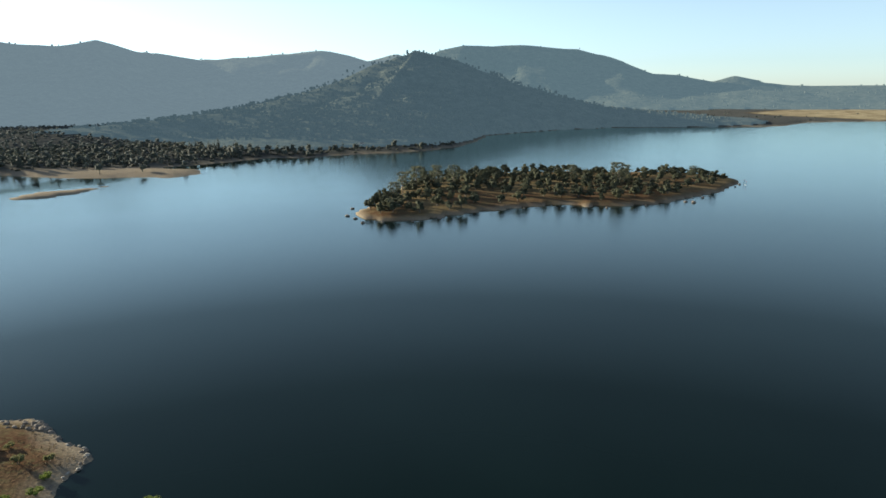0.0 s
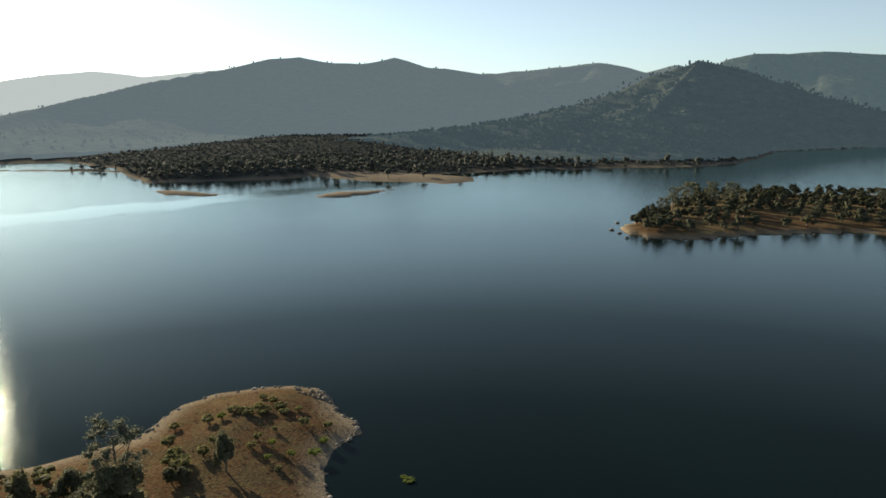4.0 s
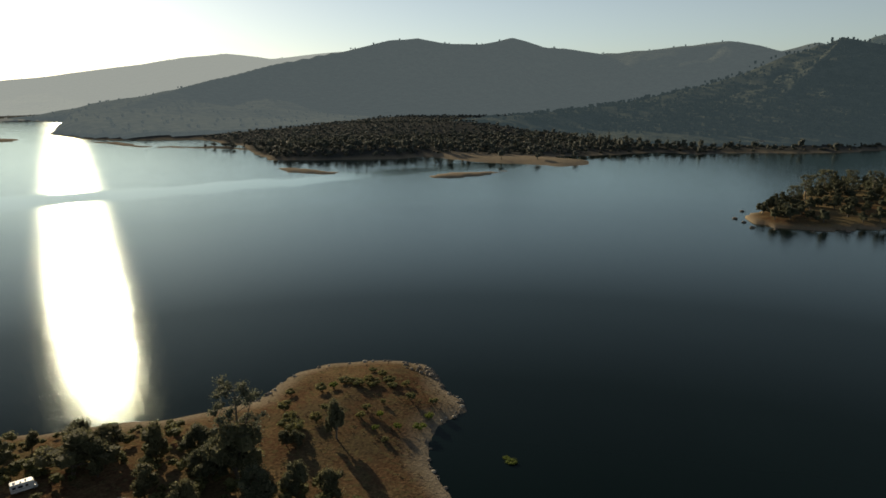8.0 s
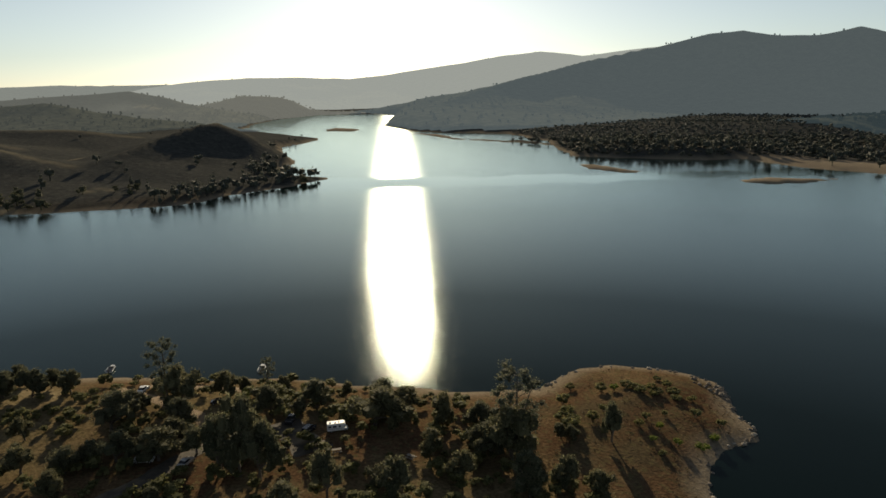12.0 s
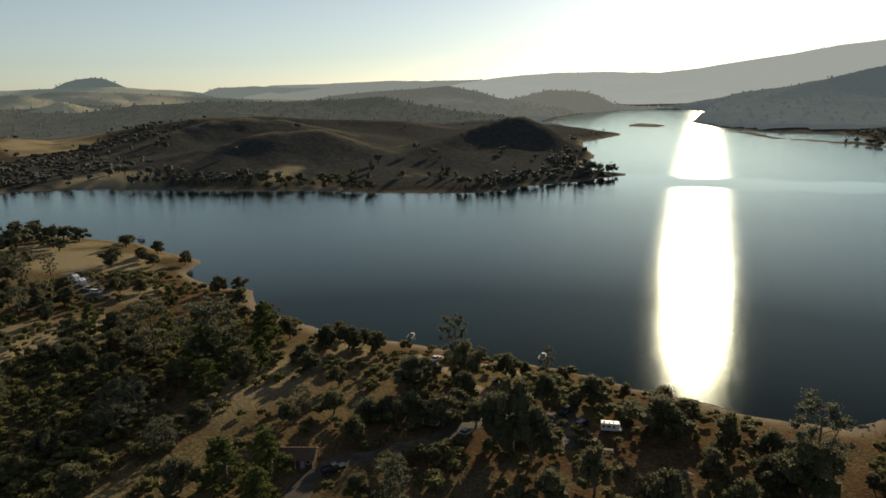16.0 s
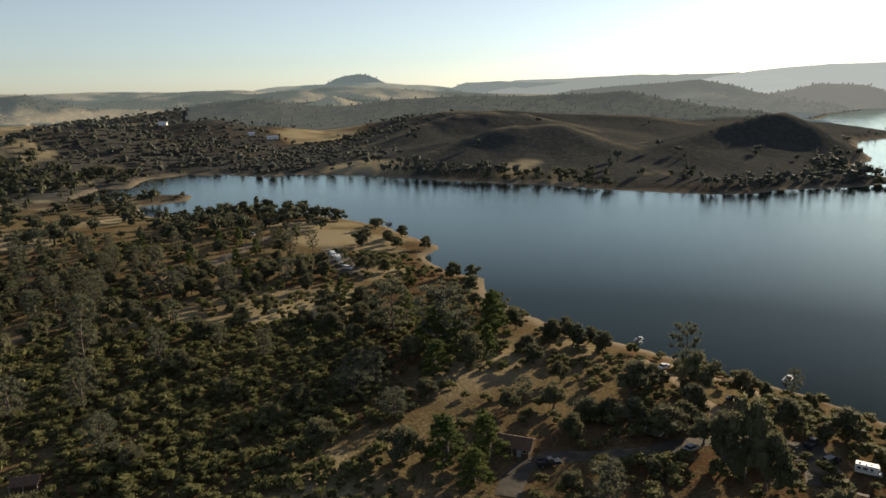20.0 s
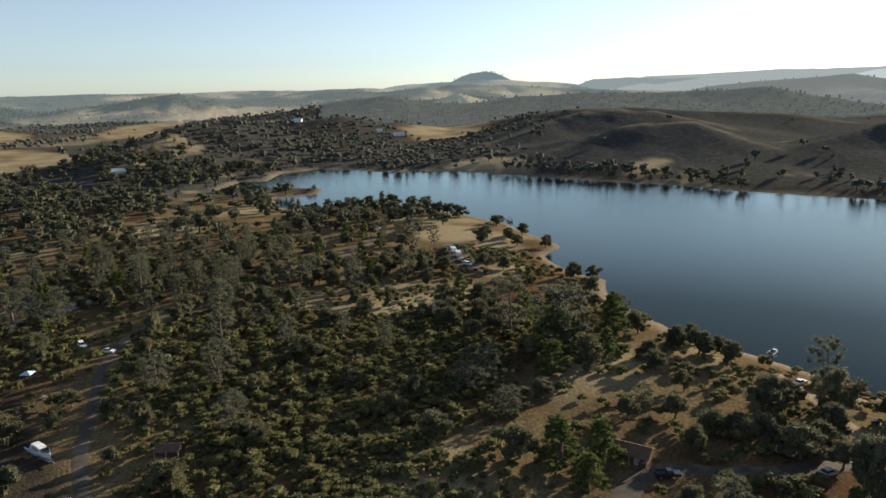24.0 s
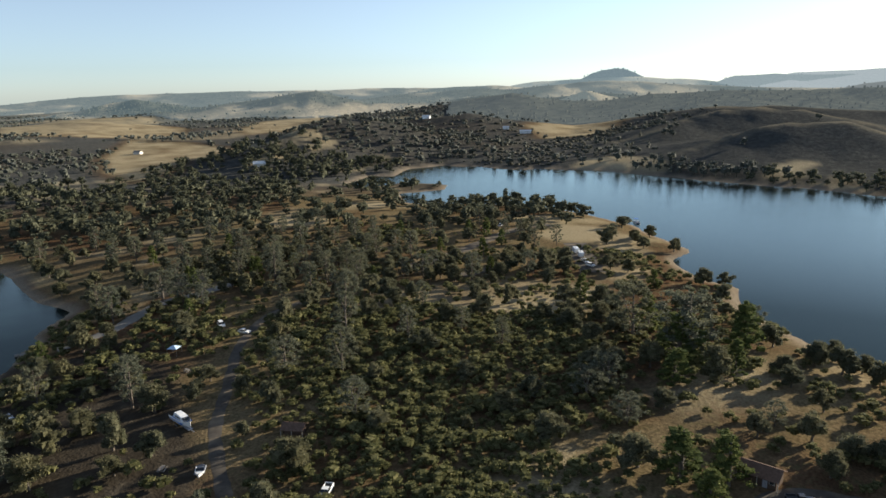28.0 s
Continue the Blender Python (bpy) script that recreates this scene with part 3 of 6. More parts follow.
gy = np.cos(heads)[None, :] * rings[:, None]
gz = height(gx, gy)
verts, faces = grid_mesh("ground", gx, gy, gz, True)
ground = new("ground", mesh_of("ground", verts, faces, GROUND, True))
tagged(ground, "dry rolling lakeside land with grass, soil and hills", "ground", kind="structure")
land_d, isle_d, bar_d, islet_d = shore_depth(gx, gy)
edge = np.maximum.reduce([land_d, isle_d, bar_d, islet_d])
patch = fbm(gx, gy, 45, 4, 50)
far = np.clip((np.hypot(gx, gy) - 520) / 120, 0, 1) * (isle_d < 0)
shore_w = np.clip(1.25 - edge / (6 + 5 * fbm(gx, gy, 60, 2, 7)), 0, 1) + (bar_d > 0) + np.clip(1 - inside_depth(gx, gy, NORTH_SPIT) / -12, 0, 1)
litter_w = np.clip(0.55 + patch * 1.8, 0, 1) * (1 - far) * (edge > 6) * np.where((gy > 95) & (np.hypot(gx, gy) < 260), 0.3, 1)
brush_w = far * np.clip(1.15 + 0.7 * fbm(gx, gy, 330, 5, 60), 0, 1)
rolling = np.clip((-300 - gy - 0.12 * (gx + 1000)) / 160, 0, 1) * np.clip((np.hypot(gx, gy) - 1150) / 200, 0, 1)
brush_w = brush_w * (1 - rolling) + rolling * far * np.clip(0.95 + 2.0 * fbm(gx, gy, 240, 5, 61), 0.75, 1)
bay = (gx < -560) & (gy > -270) & (gy < 460) & (np.hypot(gx, gy) < 1600)
brush_w = np.where(bay, np.clip(far * 1.2, 0, 1), brush_w)
for area in (FIELD_A, FIELD_B, FIELD_C, FIELD_D, FIELD_E):
    brush_w = brush_w * np.clip(-inside_depth(gx, gy, area) / 25, 0, 1)
straw_w = np.maximum.reduce([np.clip(inside_depth(gx, gy, area) / 15 + 0.5, 0, 1) for area in (FIELD_A, FIELD_B, FIELD_C, FIELD_D, FIELD_E, CLEARING, SHORE_MEADOW)])
straw_w = np.maximum(straw_w, rolling * np.clip(3.4 * fbm(gx, gy, 210, 5, 62) - 0.05 + 0.35 * (gz > 45), 0, 0.9)) * np.clip(0.75 + 0.8 * fbm(gx, gy, 25, 3, 63), 0, 1)
campside = (edge > 5) & (gx > -660) & (gy < 100) & (gy > -700) & (np.hypot(gx, gy) > 110) & (isle_d < 0)
straw_w = np.maximum(straw_w, campside * np.clip(3.0 * fbm(gx, gy, 40, 4, 68) - 0.75 * (np.hypot(gx, gy) < 280) - 0.45, 0, 0.85))
for crest_name, reach, dry in (("bay_hill", 6, 0.12), ("round_hill", 8, 0.28), ("back_hill", 9, 0.28), ("third_hill", 12, 0.25)):
    crest = next(r[3] for r in RIDGES if r[0] == crest_name)
    for (ax, ay, _), (ex, ey, _) in zip(crest, crest[1:]):
        along = np.clip(((gx - ax) * (ex - ax) + (gy - ay) * (ey - ay)) / ((ex - ax) ** 2 + (ey - ay) ** 2), 0, 1)
        off = np.hypot(gx - ax - along * (ex - ax), gy - ay - along * (ey - ay))
        straw_w = np.maximum(straw_w, dry * np.clip(1.3 - off / (reach * (1 + 0.6 * fbm(gx, gy, 70, 3, 64))), 0, 1))
# the hill's sunlit grass patch is painted in as paler straw colour
for area in (SUNLIT_PATCH, SAND_NEAR, SAND_FAR):
    straw_w = np.maximum(straw_w, np.clip(inside_depth(gx, gy, area) / 8 + 0.4, 0, 1))
# weight of the painted haze colour, growing with distance from the camera
far_haze_w = np.clip((np.hypot(gx, gy) - 1350) / 500, 0, 1) * np.clip(0.75 + 0.5 * fbm(gx, gy, 300, 4, 66), 0, 1) * np.clip((gz - 18) / 30, 0, 1)
far_haze_w = np.where(bay, 0, far_haze_w)
far_haze_w = np.where(gy < -250, np.clip((np.hypot(gx, gy) - 1500) / 700, 0, 1) * np.clip(0.7 - 1.2 * fbm(gx, gy, 260, 4, 67), 0, 1), far_haze_w)
# painted tree shade inside the bank's outline, broken up by noise
tree_shade_w = np.clip(inside_depth(gx, gy, COVE_SHADE) / 7 + 0.5, 0, 0.92) * np.clip(1.1 + 0.9 * fbm(gx, gy, 22, 3, 69), 0, 1)
for key, w in (("tree_shade", tree_shade_w), ("slope", far_haze_w), ("straw", straw_w), ("shore", shore_w), ("litter", litter_w), ("brush", brush_w)):
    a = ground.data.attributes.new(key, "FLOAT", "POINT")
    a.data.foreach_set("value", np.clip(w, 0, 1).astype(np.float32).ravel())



def ground_at(x, y):
    """The height of the ground sheet at points, read off its own grid."""
    x, y = np.asarray(x, float), np.asarray(y, float)
    r = np.clip(np.hypot(x, y), rings[0], rings[-1] - 1)
    a = np.mod(np.arctan2(-x, y) - heads[0], 2 * math.pi) + heads[0]
    i = np.clip(np.searchsorted(rings, r) - 1, 0, len(rings) - 2)
    j = np.clip(np.searchsorted(heads, a, side="right") - 1, 0, len(heads) - 1)
    k = (j + 1) % len(heads)
    u = (r - rings[i]) / (rings[i + 1] - rings[i])
    wide = np.where(k == 0, heads[0] + 2 * math.pi, heads[k]) - heads[j]
    v = (a - heads[j]) / wide
    return (gz[i, j] * (1 - v) + gz[i, k] * v) * (1 - u) + (gz[i + 1, j] * (1 - v) + gz[i + 1, k] * v) * u


ws = np.linspace(0, 2 * math.pi, 181)[:-1]
wr = np.array([0.5, 60, 140, 300, 600, 1200, 2400, 4920])
wx, wy = -np.sin(ws)[None] * wr[:, None], np.cos(ws)[None] * wr[:, None]
verts, faces = grid_mesh("water", wx, wy, wx * 0, True)
tagged(new("water", mesh_of("water", verts, faces, WATER, True)), "calm dark blue reservoir water with a sun glint", "lake", kind="structure")



def distant_material(name, haze_glow):
    """Scrub and dry grass on a range kilometres away, with haze painted in as an even emission."""
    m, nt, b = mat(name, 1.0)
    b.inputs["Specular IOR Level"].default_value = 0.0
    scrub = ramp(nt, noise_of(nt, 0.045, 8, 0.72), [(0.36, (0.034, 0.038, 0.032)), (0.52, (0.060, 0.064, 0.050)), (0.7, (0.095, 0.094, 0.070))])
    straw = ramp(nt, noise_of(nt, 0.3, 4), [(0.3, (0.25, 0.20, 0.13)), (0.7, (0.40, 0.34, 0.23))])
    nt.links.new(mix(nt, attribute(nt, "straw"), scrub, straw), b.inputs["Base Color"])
    b.inputs["Emission Color"].default_value = (*haze_glow, 1)
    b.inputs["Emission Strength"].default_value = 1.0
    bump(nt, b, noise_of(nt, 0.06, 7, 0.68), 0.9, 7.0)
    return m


DRY_RANGES = {"rolling_west": 0.1, "far_south": 0.0, "mid_south": -0.05, "knob": -0.3, "cone_crest": -3, "cone_spur": -3, "pale_hill": 0.3, "west_ridge": -0.8, "butte_skirt": -0.1}
RANGE_LABELS = {"cone_crest": "dark wooded cone-shaped hill above the far shore", "cone_spur": "wooded spur running down from a cone-shaped hill", "big_mountain": "long wooded mountain ridge in blue haze", "butte": "rounded grey butte standing up from the horizon",
    "mesa": "long low flat mesa on the horizon", "far_range": "pale hazy mountain range under the low sun", "horizon_range": "very pale far mountains fading into the sky", "rolling_west": "rolling dry grass hills dotted with oaks"}
range_tops = []
clump_v, clump_f = ball(1)
rng = np.random.default_rng(3)
for n_range, (name, width, gully, haze_glow, crest) in enumerate(RANGES):
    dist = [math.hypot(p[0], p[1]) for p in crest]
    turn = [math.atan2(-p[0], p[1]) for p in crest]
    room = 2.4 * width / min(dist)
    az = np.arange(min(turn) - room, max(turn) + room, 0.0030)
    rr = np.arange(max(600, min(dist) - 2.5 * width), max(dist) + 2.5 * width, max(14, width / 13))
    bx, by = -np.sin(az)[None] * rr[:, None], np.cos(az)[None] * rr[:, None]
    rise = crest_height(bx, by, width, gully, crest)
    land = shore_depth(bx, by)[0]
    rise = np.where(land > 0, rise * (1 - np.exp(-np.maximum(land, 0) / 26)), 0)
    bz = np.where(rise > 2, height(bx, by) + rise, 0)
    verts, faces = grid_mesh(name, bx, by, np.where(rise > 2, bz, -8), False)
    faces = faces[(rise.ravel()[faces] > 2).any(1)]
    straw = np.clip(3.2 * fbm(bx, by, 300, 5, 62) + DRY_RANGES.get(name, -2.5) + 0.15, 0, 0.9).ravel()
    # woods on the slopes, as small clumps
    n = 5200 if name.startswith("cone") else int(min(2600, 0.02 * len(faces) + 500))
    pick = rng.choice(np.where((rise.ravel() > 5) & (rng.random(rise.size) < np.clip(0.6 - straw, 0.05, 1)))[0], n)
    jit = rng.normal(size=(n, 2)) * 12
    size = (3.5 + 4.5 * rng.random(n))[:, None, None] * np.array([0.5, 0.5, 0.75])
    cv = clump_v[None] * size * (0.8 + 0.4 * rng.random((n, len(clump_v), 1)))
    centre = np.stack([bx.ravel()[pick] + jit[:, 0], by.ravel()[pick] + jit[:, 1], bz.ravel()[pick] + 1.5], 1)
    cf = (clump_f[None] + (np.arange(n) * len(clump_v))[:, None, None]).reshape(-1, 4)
    hazy = distant_material("distant_" + name, haze_glow)
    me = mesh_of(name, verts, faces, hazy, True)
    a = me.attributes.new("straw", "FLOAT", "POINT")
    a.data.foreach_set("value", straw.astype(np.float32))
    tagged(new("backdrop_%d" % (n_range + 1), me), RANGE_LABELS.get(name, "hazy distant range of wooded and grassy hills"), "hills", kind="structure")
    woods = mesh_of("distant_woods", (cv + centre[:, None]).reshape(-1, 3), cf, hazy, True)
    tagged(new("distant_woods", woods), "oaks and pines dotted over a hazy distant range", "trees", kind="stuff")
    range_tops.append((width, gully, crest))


def under_range(x, y):
    """Where a distant range covers the ground sheet."""
    return np.maximum.reduce([crest_height(x, y, *r) for r in range_tops]) > 2

# ---------------------------------------------------------------- plants


def leaf_material(name, dark, mid, pale, through_light=0.3, sheen=0.0):
    m, nt, b = mat(name, 0.75)
    isle = nt.nodes.new("ShaderNodeNewGeometry").outputs["Random Per Island"]
    own = nt.nodes.new("ShaderNodeObjectInfo").outputs["Random"]
    c = ramp(nt, isle, [(0.0, dark), (0.55, mid), (1.0, pale)])
    c = mix(nt, 0.5, c, ramp(nt, own, [(0.0, (0.55, 0.62, 0.6)), (0.5, (0.9, 0.9, 0.85)), (1.0, (1.0, 0.93, 0.7))]), "MULTIPLY")
    nt.links.new(c, b.inputs["Base Color"])
    b.inputs["Specular IOR Level"].default_value = 0.05
    b.inputs["Sheen Weight"].default_value, b.inputs["Sheen Roughness"].default_value = sheen, 0.6
    t = nt.nodes.new("ShaderNodeBsdfTranslucent")
    nt.links.new(c, t.inputs[0])
    s = nt.nodes.new("ShaderNodeMixShader")
    s.inputs[0].default_value = through_light
    out = nt.nodes["Material Output"]
    nt.links.new(b.outputs[0], s.inputs[1])
    nt.links.new(t.outputs[0], s.inputs[2])
    nt.links.new(s.outputs[0], out.inputs[0])
    return m


def bark_material():
    m, nt, b = mat("bark", 0.9)
    n = noise_of(nt, 6, 5, 0.6, None, (1, 1, 0.25))
    nt.links.new(ramp(nt, n, [(0.3, (0.05, 0.04, 0.03)), (0.7, (0.17, 0.14, 0.11))]), b.inputs["Base Color"])
    bump(nt, b, n, 0.6, 0.05)
    return m


OAK_LEAF = leaf_material("oak_leaf", (0.066, 0.069, 0.043), (0.128, 0.127, 0.078), (0.215, 0.203, 0.128), 0.42)
PINE_LEAF = leaf_material("pine_needle", (0.055, 0.072, 0.026), (0.10, 0.125, 0.042), (0.175, 0.19, 0.066), 0.4)
GREY_LEAF = leaf_material("grey_pine_needle", (0.080, 0.088, 0.062), (0.135, 0.142, 0.100), (0.21, 0.208, 0.15), 0.4)
BRUSH_LEAF = leaf_material("brush_leaf", (0.078, 0.082, 0.038), (0.145, 0.146, 0.064), (0.26, 0.242, 0.115), 0.45)
WILLOW_LEAF = leaf_material("willow_leaf", (0.09, 0.12, 0.025), (0.16, 0.20, 0.045), (0.26, 0.28, 0.07), 0.4)
# far, hill and woodland leaf colours greyed and evened to paint in haze
FAR_HAZE_LEAF = leaf_material("far_hazed_leaf", (0.064, 0.070, 0.056), (0.088, 0.095, 0.076), (0.120, 0.124, 0.098), 0.3, 0.12)
HILL_HAZE_LEAF = leaf_material("hill_hazed_leaf", (0.078, 0.088, 0.076), (0.098, 0.108, 0.094), (0.122, 0.130, 0.110), 0.3, 0.12)
WOOD_HAZE_LEAF = leaf_material("woodland_hazed_leaf", (0.068, 0.073, 0.048), (0.104, 0.108, 0.072), (0.16, 0.158, 0.105), 0.35)
ISLE_LEAF = leaf_material("island_oak_leaf", (0.050, 0.054, 0.036), (0.082, 0.086, 0.056), (0.13, 0.128, 0.084), 0.25)
BAY_LEAF = leaf_material("bay_brush_leaf", (0.036, 0.038, 0.028), (0.056, 0.056, 0.041), (0.090, 0.082, 0.060), 0.0)
TUFT_LEAF = leaf_material("dry_tuft", (0.075, 0.052, 0.03), (0.14, 0.10, 0.055), (0.25, 0.185, 0.10), 0.2)
BARK = bark_material()


def tube(points, radii, sides=6):
    """Corners and faces of a tapered limb along points."""
    verts, faces = [], []
    for k, (p, r) in enumerate(zip(points, radii)):
        way = Vector(points[min(k + 1, len(points) - 1)]) - Vector(points[max(k - 1, 0)])
        a = way.normalized().orthogonal().normalized()
        c = way.normalized().cross(a)
        for i in range(sides):
            t = 2 * math.pi * i / sides
            verts.append(Vector(p) + r * (math.cos(t) * a + math.sin(t) * c))
    for k in range(len(points) - 1):
        for i in range(sides):
            j = (i + 1) % sides
            faces.append((k * sides + i, k * sides + j, (k + 1) * sides + j, (k + 1) * sides + i))
    return np.array(verts), np.array(faces)


def joined(pieces):
    verts, faces, base = [], [], 0
    for v, f in pieces:
        verts.append(v)
        faces.append(f + base)
        base += len(v)
    return np.concatenate(verts), np.concatenate(faces)


def leaves(rng, lobes, per_lobe, size, shell=0.55):
    """Small bent leaf sprays, scattered in the outer part of round lobes (x, y, z, radius, flatness)."""
    lobes = np.array(lobes)
    pick = np.repeat(np.arange(len(lobes)), per_lobe)
    n = len(pick)
    way = rng.normal(size=(n, 3))
    way /= np.linalg.norm(way, axis=1)[:, None]
    way[:, 2] = np.where(way[:, 2] < -0.45, -way[:, 2] * 0.6, way[:, 2])
    reach = shell + (1 - shell) * rng.random(n) ** 0.6
    reach *= 1 + 0.13 * rng.normal(size=n)
    c = lobes[pick, :3] + way * (lobes[pick, 3] * reach)[:, None] * np.stack([np.ones(n), np.ones(n), lobes[pick, 4]], 1)
    nrm = way * 0.4 + rng.normal(size=(n, 3)) * 0.65 + np.array([0, 0, 0.3])
    nrm /= np.linalg.norm(nrm, axis=1)[:, None]
    a = np.cross(nrm, rng.normal(size=(n, 3)))
    a /= np.linalg.norm(a, axis=1)[:, None]
    b = np.cross(nrm, a)
    s = size * (0.6 + 0.8 * rng.random(n))
    a, b = a * s[:, None], b * (s * (0.4 + 0.35 * rng.random(n)))[:, None]
    lift = nrm * (s * 0.18)[:, None]
    verts = np.stack([c - a, c - b * 0.9 + lift, c + a, c + b + lift], 1).reshape(-1, 3)
    return verts, np.arange(4 * n).reshape(-1, 4)


FINE, COARSE = ball(2), ball(1)


def inner_mass(rng, lobes, fill, coarse=False):
    """The dense inside of each lobe: a lumpy ball."""
    pieces = []
    BALL, BALL_FACES = COARSE if coarse else FINE
    for x, y, z, r, flat in lobes:
        lump = 1 + 0.22 * np.sin(BALL @ rng.normal(size=3) * 3.1 + rng.random() * 6) + 0.14 * np.sin(BALL @ rng.normal(size=3) * 6 + rng.random() * 6)
        v = BALL * lump[:, None] * r * fill
        v[:, 2] *= flat
        pieces.append((v + np.array([x, y, z]), BALL_FACES))
    return joined(pieces)


def foliage(rng, lobes, per_lobe, size, fill=0.62, shell=0.6, coarse=False):
    return joined([inner_mass(rng, lobes, fill, coarse), leaves(rng, lobes, per_lobe, size, shell)])


def oak_lobes(rng, boughs, height, width, each=4):
    """A billowing, uneven crown: a bough here and there, each with a few small clumps of leaves."""
    lobes = []
    lean = rng.normal(size=2) * 0.05 * width
    for u, r in ((0.36, 0.27), (0.6, 0.25)):
        lobes.append((lean[0] * u, lean[1] * u, u * height, r * width, 0.8 * height / width))
    for k in range(boughs):
        u = (k + 0.5) / boughs
        t = 2 * math.pi * (k * 0.618 + rng.random() * 0.2)
        out = width * 0.31 * math.sqrt(max(0.04, 1 - u ** 2.2)) * (0.7 + 0.45 * rng.random())
        z = height * (0.24 + 0.54 * u + 0.05 * rng.normal())
        for j in range(each):
            r = width * (0.125 + 0.08 * rng.random())
            spread = rng.normal(size=3) * np.array([0.075 * width, 0.075 * width, 0.055 * height])
            zz = min(z + spread[2], height - r * 0.9)
            lobes.append((lean[0] * u + out * math.cos(t) + spread[0], lean[1] * u + out * math.sin(t) + spread[1], max(zz, 0.11 * height), r, 0.95))
    return lobes


def oak_wood(rng, lobes, height, sides=6):
    fork = (0.15 * rng.normal(), 0.15 * rng.normal(), height * 0.16)
    pieces = [tube([(0, 0, -0.6), (0.05, 0, height * 0.1), fork], [0.34, 0.27, 0.24], sides)]
    for x, y, z, r, _ in lobes[2::2]:
        mid = (fork[0] * 0.5 + x * 0.45, fork[1] * 0.5 + y * 0.45, fork[2] + (z - fork[2]) * 0.62)
        pieces.append(tube([fork, mid, (x, y, z)], [0.17, 0.11, 0.03], 4))
    return joined(pieces)


def pine_lobes(rng, height, width, airy):
    """Sprays round a stem: a dense uneven pyramid, or an airy forked crown."""
    lobes, wood = [], []
    z = height * (0.10 if not airy else 0.15)
    fork = (rng.normal() * 0.07 * width, rng.normal() * 0.07 * width)
    while z < height * 0.95:
        u = z / height
        spread = width * 0.5 * ((1 - u) ** 0.75 * 0.95 + 0.06) if not airy else width * 0.5 * (0.26 + 0.64 * math.sin(math.pi * min(1, 0.20 + 0.72 * u)))
        for k in range(6):
            t = 2 * math.pi * (k / 6 + 0.25 * rng.random())
            r = spread * (0.40 + 0.58 * rng.random())
            rise = (0.10 if not airy else 0.55) * r + 0.02 * height * rng.normal()
            c = (r * math.cos(t) + fork[0] * u, r * math.sin(t) + fork[1] * u, min(z + rise, height * 0.95))
            lobes.append((*c, width * (0.115 if not airy else 0.105) * (0.7 + 0.6 * rng.random()), 0.8 if not airy else 1.0))
            wood.append(((0, 0, z), c))
        z += height * (0.078 if not airy else 0.085)
    lobes.append((fork[0], fork[1], height * 0.95, width * 0.06, 1.2))
    return lobes, wood


def pine_wood(rng, wood, height, airy):
    sway = [(0.0, 0.0, -0.8), (0.1 * rng.normal(), 0.1 * rng.normal(), height * 0.35), (0.25 * rng.normal(), 0.25 * rng.normal(), height * 0.7), (0, 0, height * 0.95)]
    pieces = [tube(sway, [0.36, 0.28, 0.17, 0.04], 6)]
    if airy:
        lean = 0.16 * height * (1 if rng.random() > 0.5 else -1)
        pieces.append(tube([(0, 0, height * 0.3), (lean * 0.5, 0.3, height * 0.55), (lean, 0.5, height * 0.85)], [0.22, 0.15, 0.04], 5))
    for a, c in wood[::2]:
        pieces.append(tube([a, tuple((Vector(a) + Vector(c)) / 2 + Vector((0, 0, -0.1))), c], [0.08, 0.06, 0.02], 4))
    return joined(pieces)


def part(name, verts, faces, material, parent, label="", smooth=False):
    ob = new(name, mesh_of(name, verts, faces, material, smooth))
    ob.parent = parent
    if label:
        tagged(ob, label)
    return ob


